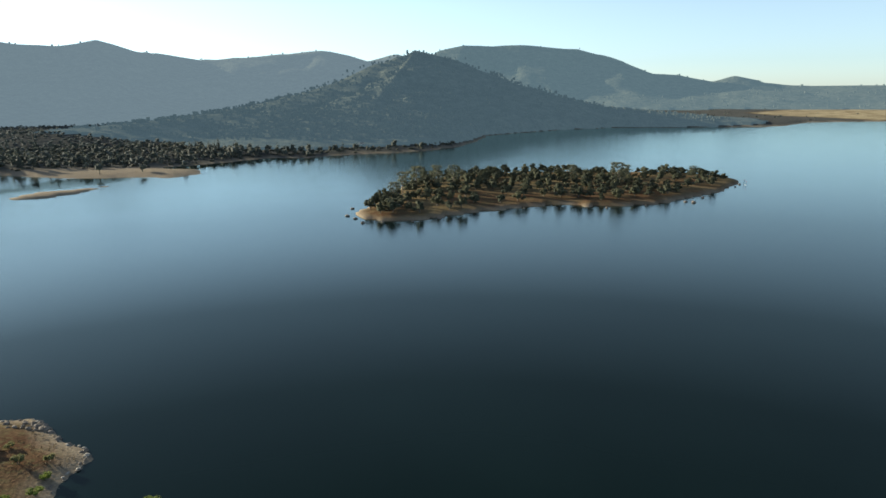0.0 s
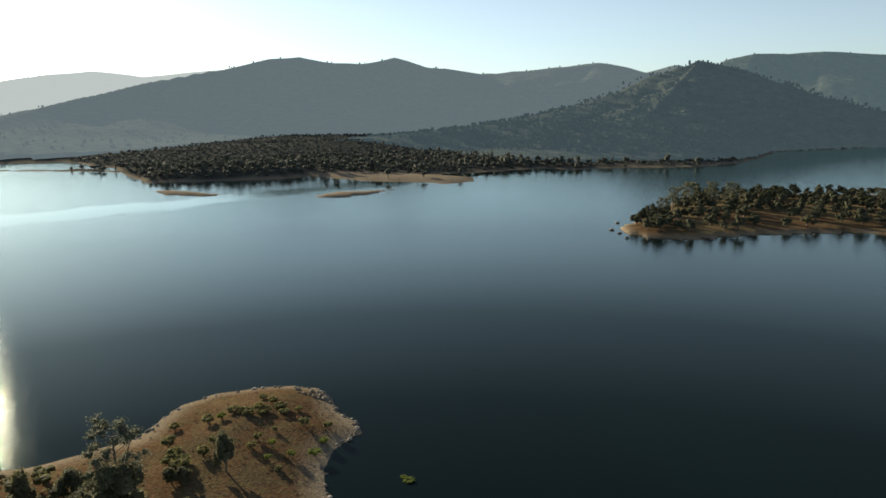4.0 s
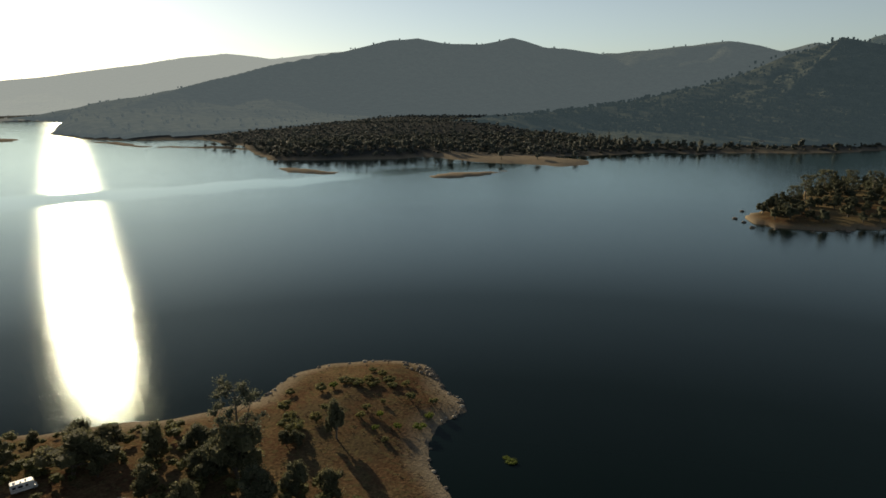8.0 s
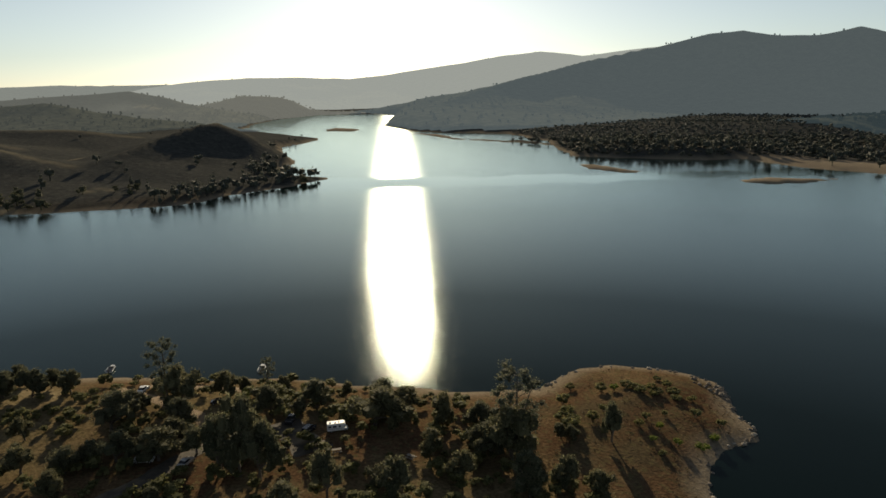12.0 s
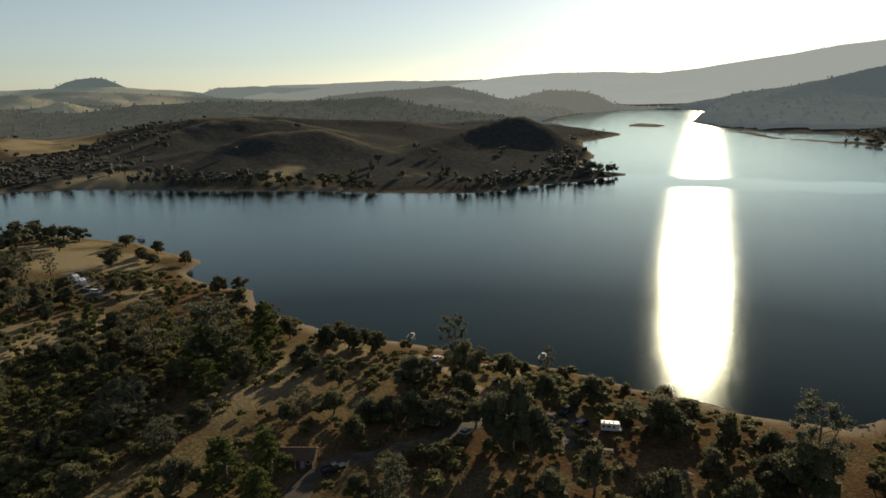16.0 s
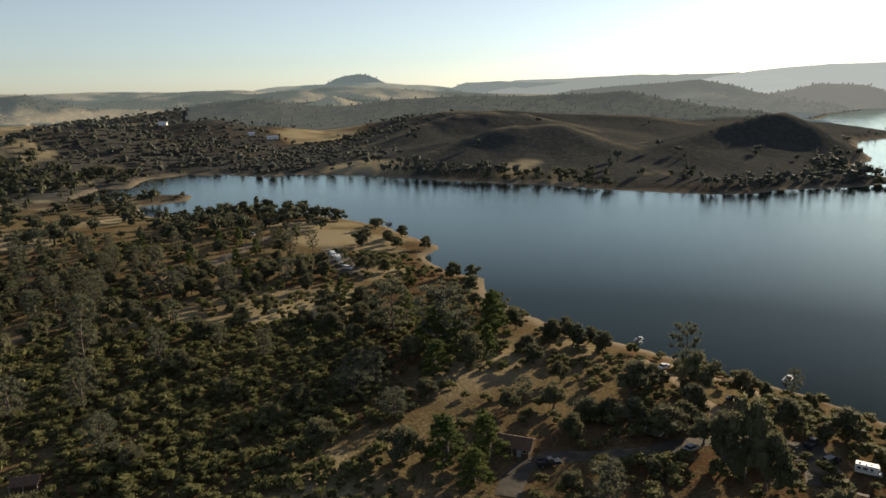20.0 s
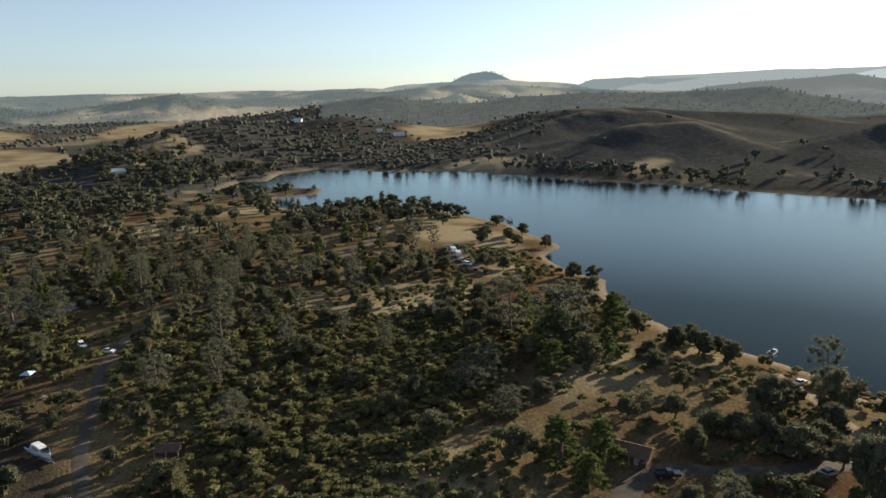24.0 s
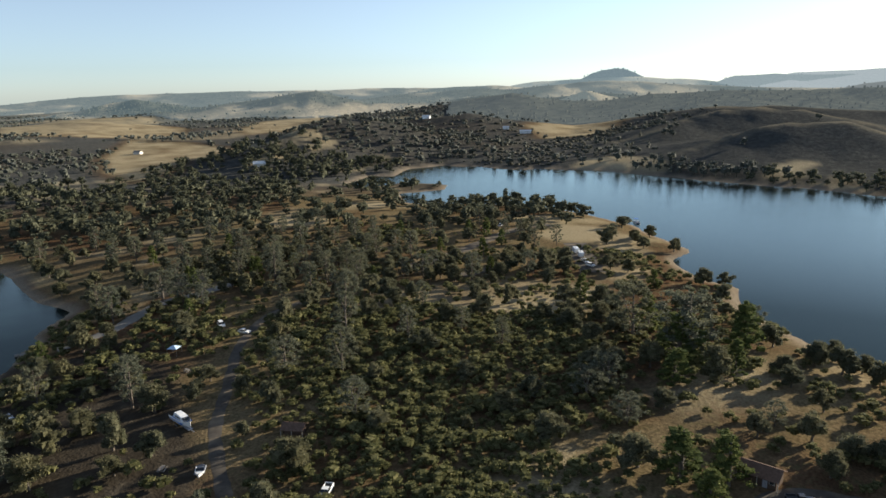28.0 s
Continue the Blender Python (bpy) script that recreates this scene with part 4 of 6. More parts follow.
def plant(kind, seed, rich=1.0):
    """A tree of a kind, at the origin, in its usual size: (thing, height, width)."""
    rng = np.random.default_rng(seed)
    if kind == "oak":
        h, w = 8.0, 8.0
        lobes = oak_lobes(rng, 8, h, w)
        ob = tagged(new("oak_tree"), "evergreen oak with a dense dark green crown", "tree", "oaks of the camp ground")
        part("trunk", *oak_wood(rng, lobes, h), BARK, ob, "", True)
        part("crown", *foliage(rng, lobes, 92, 0.165, 0.74, 0.5, True), OAK_LEAF, ob, "dense dark green leaves")
    elif kind == "pine":
        h, w = 13.0, 8.0
        lobes, wood = pine_lobes(rng, h, w, False)
        ob = tagged(new("pine_tree"), "tall dark green pine with an uneven crown", "tree", "pines of the camp ground")
        part("trunk", *pine_wood(rng, wood, h, False), BARK, ob, "", True)
        part("crown", *foliage(rng, lobes, 58, 0.16, 0.72, 0.4, True), PINE_LEAF, ob, "green needle sprays")
    elif kind == "greypine":
        h, w = 18.0, 12.0
        lobes, wood = pine_lobes(rng, h, w, True)
        ob = tagged(new("grey_pine_tree"), "tall grey-green pine with an airy forked crown", "tree", "grey pines of the camp ground")
        part("trunk", *pine_wood(rng, wood, h, True), BARK, ob, "", True)
        part("crown", *foliage(rng, lobes, 64, 0.19, 0.45, 0.25, True), GREY_LEAF, ob, "sparse grey-green needles")
    elif kind == "willow":
        h, w = 1.6, 2.2
        lobes = [(0.55 * math.cos(a), 0.55 * math.sin(a), 0.65 + 0.25 * rng.random(), 0.5, 0.9) for a in (0, 1.3, 2.5, 3.8, 5)]
        ob = tagged(new("willow_bush"), "small bright green bush on dry ground", "bush", "green bushes of the headland")
        part("stems", *joined([tube([(0, 0, -0.3), (x * 0.5, y * 0.5, 0.4), (x, y, z)], [0.05, 0.04, 0.02], 4) for x, y, z, _, _ in lobes]), BARK, ob)
        part("foliage", *foliage(rng, lobes, 60, 0.09), WILLOW_LEAF, ob)
    else:
        h, w = 1.8, 2.6
        lobes = [(0.7 * math.cos(a), 0.7 * math.sin(a), 0.6 + 0.45 * rng.random(), 0.6, 0.85) for a in (0, 1.1, 2.3, 3.4, 4.6, 5.6)]
        ob = tagged(new("brush"), "low dull olive brush on dry ground", "bush", "dull bushes of the headland")
        part("stems", *joined([tube([(0, 0, -0.3), (x * 0.5, y * 0.5, 0.4), (x, y, z)], [0.05, 0.04, 0.02], 4) for x, y, z, _, _ in lobes]), BARK, ob)
        part("foliage", *foliage(rng, lobes, 60, 0.10), BRUSH_LEAF, ob)
    return ob, h, w


SPECIES = {"oak": [plant("oak", 10 + k) for k in range(4)], "pine": [plant("pine", 30 + k) for k in range(3)], "greypine": [plant("greypine", 50 + k) for k in range(3)],
    "willow": [plant("willow", 70 + k) for k in range(2)], "brush": [plant("brush", 80 + k) for k in range(2)]}
used = set()
rng = np.random.default_rng(5)


def put_plant(kind, x, y, h, w, label="", group=""):
    ob, h0, w0 = SPECIES[kind][int(rng.integers(len(SPECIES[kind])))]
    z = max(float(ground_at(x, y)), -0.25)
    m = Matrix.LocRotScale((x, y, z), Euler((0, 0, rng.random() * 6.28)), (w / w0, w / w0 * (0.9 + 0.2 * rng.random()), h / h0))
    if ob.name in used:
        ob = copy_thing(ob, m @ Matrix.Diagonal((1 / ob.scale.x, 1 / ob.scale.y, 1 / ob.scale.z, 1)))
    else:
        used.add(ob.name)
        ob.matrix_basis = m
    return tagged(ob, label, "", group)


def off_lines(x, y, lines, gap):
    """Which points keep a gap from all the lines."""
    ok = np.ones(x.shape, bool)
    for line in lines:
        for (ax, ay), (bx, by) in zip(line, line[1:]):
            dx, dy = bx - ax, by - ay
            s = np.clip(((x - ax) * dx + (y - ay) * dy) / (dx * dx + dy * dy), 0, 1)
            ok &= (x - ax - s * dx) ** 2 + (y - ay - s * dy) ** 2 > gap * gap
    return ok


def spaced(x, y, gap, taken=()):
    """Indices of points that stand at least a gap apart."""
    cells, keep = {}, []
    for px, py in taken:
        cells.setdefault((int(px // gap), int(py // gap)), []).append((px, py))
    for k, (px, py) in enumerate(zip(x, y)):
        i, j = int(px // gap), int(py // gap)
        if all((px - qx) ** 2 + (py - qy) ** 2 > gap * gap for a in (i - 1, i, i + 1) for b in (j - 1, j, j + 1) for qx, qy in cells.get((a, b), ())):
            cells.setdefault((i, j), []).append((px, py))
            keep.append(k)
    return np.array(keep, int)


ROADS = [ROAD_CAMP, ROAD_RAMP, ROAD_POINT, ROAD_POINT_B, ROAD_FRONT, LANE_FRONT, LANE_PAD, PATH_MID]
PLACES = [(-100, -129), (-96.5, -124), (-145, 67), (-150, 61.5), (-154.5, 57), (-155, 24), (-201, 33), (-148.5, 32), (-178, 48), (-104, -134), (-73, -149), (-88, -182), (-136, -175), (-97, -84), (-91, -113.5),
    (-112, -105), (-141.5, -7), (-311, -102), (-297, -94), (-320, -106), (-359, -170), (-158, -169), (-159, -180), (-122.5, 74.5), (-141, -1)]

LANDMARKS = [(*tree, 4.0) for tree in FRONT_TREES + FRONT_TREES_B] + [(*tree, 4.5) for tree in POINT_TREES] + [(*tree, 6.0) for tree in MIDDLE_TREES + MIDDLE_TREES_B + MIDDLE_TREES_C + MIDDLE_TREES_D]
# the tallest ones before the shore: kind, x, y, height of the top over the lake, width of crown
standing = []
for kind, x, y, top, w in [("oak", -137, 40, 25.0, 11.0), ("oak", -133, 43, 19.5, 9.5), ("oak", -141, 37, 20.0, 10.0), ("greypine", -110, 95, 24.5, 15.0), ("oak", -108, 92, 18.5, 14.0), ("oak", -113, 90, 13.5, 9.0), ("greypine", -188, 37, 21, 10.5), ("oak", -178, 38, 17.0, 10.5), ("oak", -142, 76, 14.5, 14.5),
        ("oak", -131, 89, 13, 7.5), ("oak", -161, 69, 11.5, 9.4), ("oak", -181, 52, 11, 8.3), ("oak", -163, 57, 12.5, 8.5), ("oak", -119, 52, 15.5, 8.0), ("oak", -110, 63, 14.5, 7.5), ("oak", -154, 27, 13, 11.0), ("oak", -93, 94, 12, 6.5), ("oak", -86, 97, 11.5, 6.4),
        ("oak", -102, 118, 14, 6.8), ("oak", -150, 82, 11.5, 9.0), ("oak", -124, 97, 11, 8.0)]:
    put_plant(kind, x, y, top - float(ground_at(x, y)), w)
    standing.append((math.atan2(-x, y), math.hypot(x, y)))
for kind, x, y, h, w, base in LANDMARKS:
    turn, dist = math.atan2(-x, y), math.hypot(x, y)
    if any(abs(turn - a) * dist < 2.2 and abs(dist - d) < 15 for a, d in standing):
        continue
    standing.append((turn, dist))
    if kind == "oak" and dist > 285:
        h, w = 0.95 * h, w
    h = max(0.6 * h, h - 1.0 * max(0.0, float(ground_at(x, y)) - base))
    h = min(h, 1.3 * w) if kind == "oak" else h
    if min((x - px) ** 2 + (y - py) ** 2 for px, py in PLACES) < 16:
        continue
    put_plant(kind, x, y, h, {"oak": 1.02, "pine": 1.2, "greypine": 1.12}[kind] * min(w, 1.1 * h))

# the rest of the camp's trees: the near ones one by one, the far ones as a wood
cx, cy = rng.uniform(-640, 40, 60000), rng.uniform(-620, 120, 60000)
cr = np.hypot(cx, cy)
ok = (cr > 112) & (cr < 900)
cx, cy, cr = cx[ok], cy[ok], cr[ok]
camp_d = shore_depth(cx, cy)[0]
thick = np.where(cr > 330, 1.35 * fbm(cx, cy, 95, 4, 72) - 0.04, fbm(cx, cy, 60, 3, 71))
density = np.clip(np.where(cr > 330, 0.27, 0.38) + 1.25 * thick, 0.025, 1) * np.where(cy > -12, np.clip(camp_d / 45, 0.25, 0.95), np.clip((cr - 40) / 110, 0.5, 1))
density = density * np.where((cr < 270) & (cy > -70), 0.85, 1)
for area, least, value in ((CHAPARRAL, 0, 0.02), (CLEARING, 0, 0.03), (SHORE_MEADOW, -4, 0.01), (FIELD_A, 0, 0.015), (COVE_OPEN, 0, 0.09), (COVE_BANK, 0, 0.12), (COVE_MEADOW, 0, 0.03), (PARK_POINT, -3, 0), (PARK_FRONT, -3, 0)):
    density = np.where(inside_depth(cx, cy, area) > least, value, density)
ok = (camp_d > np.where((cx > -150) & (cy < -120), 15, 5)) & (rng.random(len(cx)) < density) & off_lines(cx, cy, ROADS, 4.6)
ok &= ~((cx > -150) & (cy > 95))
for px, py in PLACES:
    ok &= (cx - px) ** 2 + (cy - py) ** 2 > 36
cx, cy, cr = cx[ok], cy[ok], cr[ok]
keep = np.append(spaced(np.where(cr < 330, cx, 9999.0 + 20 * np.arange(len(cx))), cy, 7.2, [t[1:3] for t in LANDMARKS]), 0)[:-1]
keep = keep[cr[keep] < 330]
away = np.where(cr >= 330)[0]
keep = np.append(keep, away[spaced(cx[away], cy[away], 9.4, [t[1:3] for t in LANDMARKS])])
cx, cy, cr = cx[keep], cy[keep], cr[keep]
order = np.argsort(cr)
cx, cy, cr = cx[order], cy[order], cr[order]
NEAR = 330
for x, y, r in zip(cx[:NEAR], cy[:NEAR], cr[:NEAR]):
    roll = rng.random()
    kind = "greypine" if roll < 0.2 else "pine" if roll < 0.29 else "oak"
    big = (0.75 + 0.5 * rng.random()) * (0.7 if y > -12 and shore_depth(np.array([x]), np.array([y]))[0][0] < 28 else 1.0)
    put_plant(kind, float(x), float(y), big * {"oak": 7.2, "pine": 9.0, "greypine": 12.0}[kind], big * {"oak": 7.8, "pine": 6.6, "greypine": 8.5}[kind])


def small_tree(seed, lobes_n, per_lobe, size, pointed=False, coarse=True):
    """A tree for woods, 1 high and 1 wide."""
    g = np.random.default_rng(seed)
    if pointed:
        lobes = [(0.14 * g.normal() * (1 - u), 0.14 * g.normal() * (1 - u), 0.25 + 0.68 * u, 0.30 * (1 - 0.75 * u), 0.8) for u in np.linspace(0, 1, lobes_n)]
    else:
        lobes = oak_lobes(g, lobes_n // 3, 1.0, 1.0, 3)
        if lobes_n < 6:
            lobes = [(0, 0, 0.48, 0.34, 1.15)] + [(0.22 * math.cos(2.1 * k + g.random()), 0.22 * math.sin(2.1 * k + g.random()), 0.28 + 0.34 * g.random(), 0.22 + 0.06 * g.random(), 1.0) for k in range(lobes_n - 1)]
    wood = tube([(0, 0, -0.1), (0, 0, 0.5)], [0.045, 0.03], 4)
    return joined([foliage(g, lobes, per_lobe, size, 0.8, 0.6, coarse), wood])


def wood_of(name, x, y, h, w, shapes, material, label, category="trees"):
    """Many trees in one mesh of stuff."""
    z = ground_at(x, y)
    pick = rng.integers(len(shapes), size=len(x))
    turn = rng.random(len(x)) * 6.28
    vs, fs, base = [], [], 0
    for k, (sv, sf) in enumerate(shapes):
        who = np.where(pick == k)[0]
        if not len(who):
            continue
        c, s = np.cos(turn[who])[:, None], np.sin(turn[who])[:, None]
        vx = (sv[None, :, 0] * c - sv[None, :, 1] * s) * w[who][:, None] + x[who][:, None]
        vy = (sv[None, :, 0] * s + sv[None, :, 1] * c) * w[who][:, None] + y[who][:, None]
        vz = sv[None, :, 2] * h[who][:, None] + z[who][:, None]
        vs.append(np.stack([vx, vy, vz], -1).reshape(-1, 3))
        fs.append((sf[None] + (np.arange(len(who)) * len(sv))[:, None, None]).reshape(-1, 4) + base)
        base += len(who) * len(sv)
    return tagged(new(name, mesh_of(name, np.concatenate(vs), np.concatenate(fs), material)), label, category, kind="stuff")


MID_SHAPES = [small_tree(100 + k, 15, 13, 0.055) for k in range(7)] + [small_tree(110 + k, 9, 16, 0.05, True) for k in range(2)]
FAR_SHAPES = [small_tree(120 + k, 4, 4, 0.10) for k in range(4)] + [small_tree(130, 4, 3, 0.08, True)]
HILL_SHAPES = [small_tree(135 + k, 3, 2, 0.12) for k in range(4)]
x, y = cx[NEAR:], cy[NEAR:]
s = (0.6 + 0.95 * rng.random(len(x)) ** 1.3) * np.where(np.hypot(x, y) > 330, 1.15, 1)
wood_of("camp_wood", x, y, 6.4 * s * (0.8 + 0.5 * rng.random(len(x))), 8.8 * s, MID_SHAPES, WOOD_HAZE_LEAF, "oak and pine woodland round the camp ground")

# chaparral: a field of olive brush, and loose brush among the trees
bx, by = rng.uniform(-330, -60, 60000), rng.uniform(-260, 120, 60000)
inside = inside_depth(bx, by, CHAPARRAL)
dens = np.where(inside > 0, 1.0, np.where(inside > -14, 0.35, np.clip(0.06 + 0.9 * (fbm(bx, by, 30, 3, 91) - 0.1), 0.03, 0.6)))
dens = np.where((by > 0) & (by < 105) & (bx > -205), np.maximum(dens, 0.03 + 0.14 * (fbm(bx, by, 20, 2, 95) > 0.05)), dens)
dens = np.where(inside_depth(bx, by, CLEARING) > 0, 0.05, dens) * np.where((by > -12) & (inside < -3), 0.8, 1)
ok = (np.hypot(bx, by) > 110) & (shore_depth(bx, by)[0] > 4) & (rng.random(len(bx)) < dens) & off_lines(bx, by, ROADS, 3.4) & ~((bx > -140) & (by > 100))
for px, py in PLACES:
    ok &= (bx - px) ** 2 + (by - py) ** 2 > 20
bx, by = bx[ok], by[ok]
keep = spaced(bx, by, 2.1)
bx, by = bx[keep], by[keep]


def shrub_shape(seed):
    g = np.random.default_rng(seed)
    lobes = [(0.23 * math.cos(a), 0.23 * math.sin(a), 0.34 + 0.28 * g.random(), 0.25, 1.1) for a in np.arange(4) * 1.57 + g.random(4)] + [(0, 0, 0.66, 0.26, 1.0)]
    return joined([inner_mass(g, lobes, 0.85, True), leaves(g, lobes, 30, 0.055, 0.6)])


s = 0.65 + 1.0 * rng.random(len(bx)) ** 1.6
wood_of("chaparral", bx, by, 2.5 * s, 3.5 * s, [shrub_shape(140 + k) for k in range(5)], BRUSH_LEAF, "olive and yellow-green chaparral brush in a dense field", "brush")

# island trees
ix, iy = rng.uniform(-70, 285, 6000), rng.uniform(450, 740, 6000)
idep = inside_depth(ix, iy, ISLAND)
ok = (idep > 9 + 9 * np.clip(fbm(ix, iy, 50, 2, 44) + 0.3, 0, 1)) & (rng.random(len(ix)) < np.clip(0.8 + 1.3 * fbm(ix, iy, 45, 3, 46), 0.12, 1))
ok &= (iy - 0.35 * ix > 478)
ix, iy = ix[ok], iy[ok]
keep = spaced(ix, iy, 7.8)
ix, iy = ix[keep], iy[keep]
g = np.random.default_rng(9)
island_shapes = []
for k in range(4):
    lobes = oak_lobes(g, 6, 8.0, 8.0, 3)
    ob = tagged(new("island_oak_tree"), "dark green oak on the island", "tree", "oaks of the island")
    part("trunk", *oak_wood(g, lobes, 8.0, 4), BARK, ob, "", True)
    part("crown", *foliage(g, lobes, 20, 0.32, 0.85, 0.5, True), ISLE_LEAF, ob)
    island_shapes.append((ob, 8.0, 8.0))
SPECIES["island"] = island_shapes
g = np.random.default_rng(12)
lobes, wood = pine_lobes(g, 18.0, 12.0, True)
ob = tagged(new("island_grey_pine_tree"), "tall grey-green pine on the island", "tree", "grey pines of the island")
part("trunk", *pine_wood(g, wood, 18.0, True), BARK, ob, "", True)
part("crown", *foliage(g, lobes, 16, 0.5, 0.5, 0.3, True), GREY_LEAF, ob)
SPECIES["island_pine"] = [(ob, 18.0, 12.0)]
for x, y in zip(ix[:290], iy[:290]):
    s = 0.7 + 0.55 * rng.random()
    put_plant("island", float(x), float(y), 8.6 * s * (0.7 + 0.5 * rng.random()) * (1 - 0.25 * (x > 150)), 9.8 * s)
for x, y, h, w in ((-32, 560, 19, 15), (-22, 590, 20, 16), (-4, 600, 19, 14), (10, 610, 18, 14), (-38, 535, 14, 11), (150, 590, 20, 17), (160, 606, 16, 12), (120, 640, 13, 10), (232, 640, 11, 9)):
    put_plant("island_pine", x, y, h, w)

# far woods and scattered trees, out to the hills
hx, hr = np.radians(rng.uniform(-42, 170, 240000)), np.sqrt(rng.random(240000)) * 3400
fx, fy = -np.sin(hx) * hr, np.cos(hx) * hr
fx, fy = np.append(fx, rng.uniform(-800, -540, 9000)), np.append(fy, rng.uniform(-170, 310, 9000))
hr = np.hypot(fx, fy)
ok = (hr > 560)
fx, fy, hr = fx[ok], fy[ok], hr[ok]
far_land, _, _, far_islet = shore_depth(fx, fy)
patchy = fbm(fx, fy, 240, 4, 81)
dens = 0.05 + 0.25 * np.clip(patchy, 0, 1)
north = (fy > 620) & (fx > -1500) & (fx < 120) & (fy < 1750)
dens = np.where(north, 0.95 - 0.5 * (patchy > 0.28), dens)
cone = np.hypot(fx + 100, (fy - 1750) * 0.8) < 420
dens = np.where(cone, 0.85, dens)
big = (fy > 1500) & (fx < -200)
dens = np.where(big, np.where(hr < 2300, 0.5, 0.14) + 0.3 * np.clip(patchy, 0, 1), dens)
shore_row = (fx < -540) & (fx > -800) & (fy < 310) & (fy > -160) & (far_land < 75)
dens = np.where(shore_row, np.where(far_land < 34, 1.0, 0.012) * np.where(fy > 190, 0.15, 1), dens)
hill_l = np.hypot(fx + 745, fy + 540) < 190
dens = np.where(hill_l, 0.95, dens)
south = (fy < -150) & ~hill_l
dens = np.where(south, np.clip(0.10 + 1.3 * patchy, 0.012, 0.7), dens)
bare = (fx < -560) & (far_land > 36) & (fy > -180) & (fy < 420) & (hr < 1500)
dens = np.where(bare, 0.003, dens)
for area in (FIELD_A, FIELD_B, FIELD_C, FIELD_D, FIELD_E, NORTH_SPIT):
    dens = np.where(inside_depth(fx, fy, area) > 0, 0.012, dens)
ok = ~under_range(fx, fy) & ((far_land > 7) | (far_islet > 4)) & (rng.random(len(fx)) < dens * np.where((hr > 1150) & ~cone & ~north, 0.4, 1) * np.where((fy < -150), 0.62, 1) * np.clip(1.15 - hr / 4200, 0.25, 1)) & ~((fx > -640) & (fy < 120) & (fy > -620) & (hr < 900))
fx, fy, hr = fx[ok], fy[ok], hr[ok]
order = np.argsort(hr)
fx, fy, hr = fx[order], fy[order], hr[order]
keep = spaced(fx, fy, 8.2)[:21000]
fx, fy, hr = fx[keep], fy[keep], hr[keep]
s = 0.7 + 0.6 * rng.random(len(fx))
tall = 8.5 * s * (0.8 + 0.5 * rng.random(len(fx))) * np.clip(1.25 - hr / 4000, 0.6, 1)
tall = tall * np.where((fx < -540) & (fx > -800) & (fy < 310) & (fy > -160), 1.25, 1) * np.where((fy > 600) & (hr < 1150), 1.35, 1)
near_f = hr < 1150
wood_of("far_shore_wood", fx[near_f], fy[near_f], tall[near_f], 10.5 * s[near_f], FAR_SHAPES, FAR_HAZE_LEAF, "dark oak and pine woods along the far shore")
wood_of("hill_wood", fx[~near_f], fy[~near_f], 0.9 * tall[~near_f], 8.0 * s[~near_f], HILL_SHAPES, HILL_HAZE_LEAF, "scattered oaks and pines on the distant hills")

# trees dotted in clumps over the rolling country to the south-west
hx, hr = np.radians(rng.uniform(84, 168, 60000)), 1000 + rng.random(60000) ** 0.8 * 2300
fx, fy = -np.sin(hx) * hr, np.cos(hx) * hr
ok = (rng.random(len(fx)) < np.clip(2.2 * fbm(fx, fy, 170, 4, 85) - 0.12, 0.02, 0.8)) & (shore_depth(fx, fy)[0] > 20) & (fy < -250) & ~under_range(fx, fy)
for area in (FIELD_A, FIELD_B, FIELD_C, FIELD_D):
    ok &= inside_depth(fx, fy, area) < 4
fx, fy = fx[ok], fy[ok]
keep = spaced(fx, fy, 8)[:7000]
fx, fy = fx[keep], fy[keep]
s = 0.7 + 0.7 * rng.random(len(fx))
wood_of("valley_trees", fx, fy, 8.0 * s, 9.5 * s, HILL_SHAPES, HILL_HAZE_LEAF, "oaks in clumps over rolling dry country")

# low brush that roughens the hill sides: domes, wider the farther off
def dome_shape(seed):
    g = np.random.default_rng(seed)
    v, f = ball(2)
    lump = 1 + 0.2 * np.sin(v @ g.normal(size=3) * 3 + g.random() * 6)
    v = v * np.array([0.55, 0.55, 0.8]) * lump[:, None] + np.array([0, 0, 0.1])
    return v, f


dx, dr = np.radians(rng.uniform(-42, 168, 30000)), 540 + rng.random(30000) ** 0.85 * 660
qx, qy = -np.sin(dx) * dr, np.cos(dx) * dr
dome_land, _, _, _ = shore_depth(qx, qy)
ok = (dome_land > 9) & (rng.random(len(qx)) < np.clip(0.85 + 1.2 * fbm(qx, qy, 180, 4, 77), 0.05, 1))
for area in (FIELD_A, FIELD_B, FIELD_C, FIELD_D, FIELD_E, NORTH_SPIT):
    ok &= inside_depth(qx, qy, area) < 0
ok &= ~((qx > -640) & (qy < 120) & (dr < 900)) & ~((qx < -540) & (qy > -260) & (qy < 450) & (dr < 1500)) & ((qy > -350) | (rng.random(len(qx)) < 0.2))
qx, qy, dr = qx[ok], qy[ok], dr[ok]
keep = spaced(qx, qy, 4.6)[:17000]
qx, qy, dr = qx[keep], qy[keep], dr[keep]
s = np.clip(dr / 850, 0.8, 1.5) * (0.6 + 0.7 * rng.random(len(qx)))
domes = [dome_shape(150 + k) for k in range(5)]
wood_of("bay_brush", qx, qy, 2.0 * s, 4.6 * s, domes, BAY_LEAF, "dark brown-green brush on the hills round the bay", "brush")

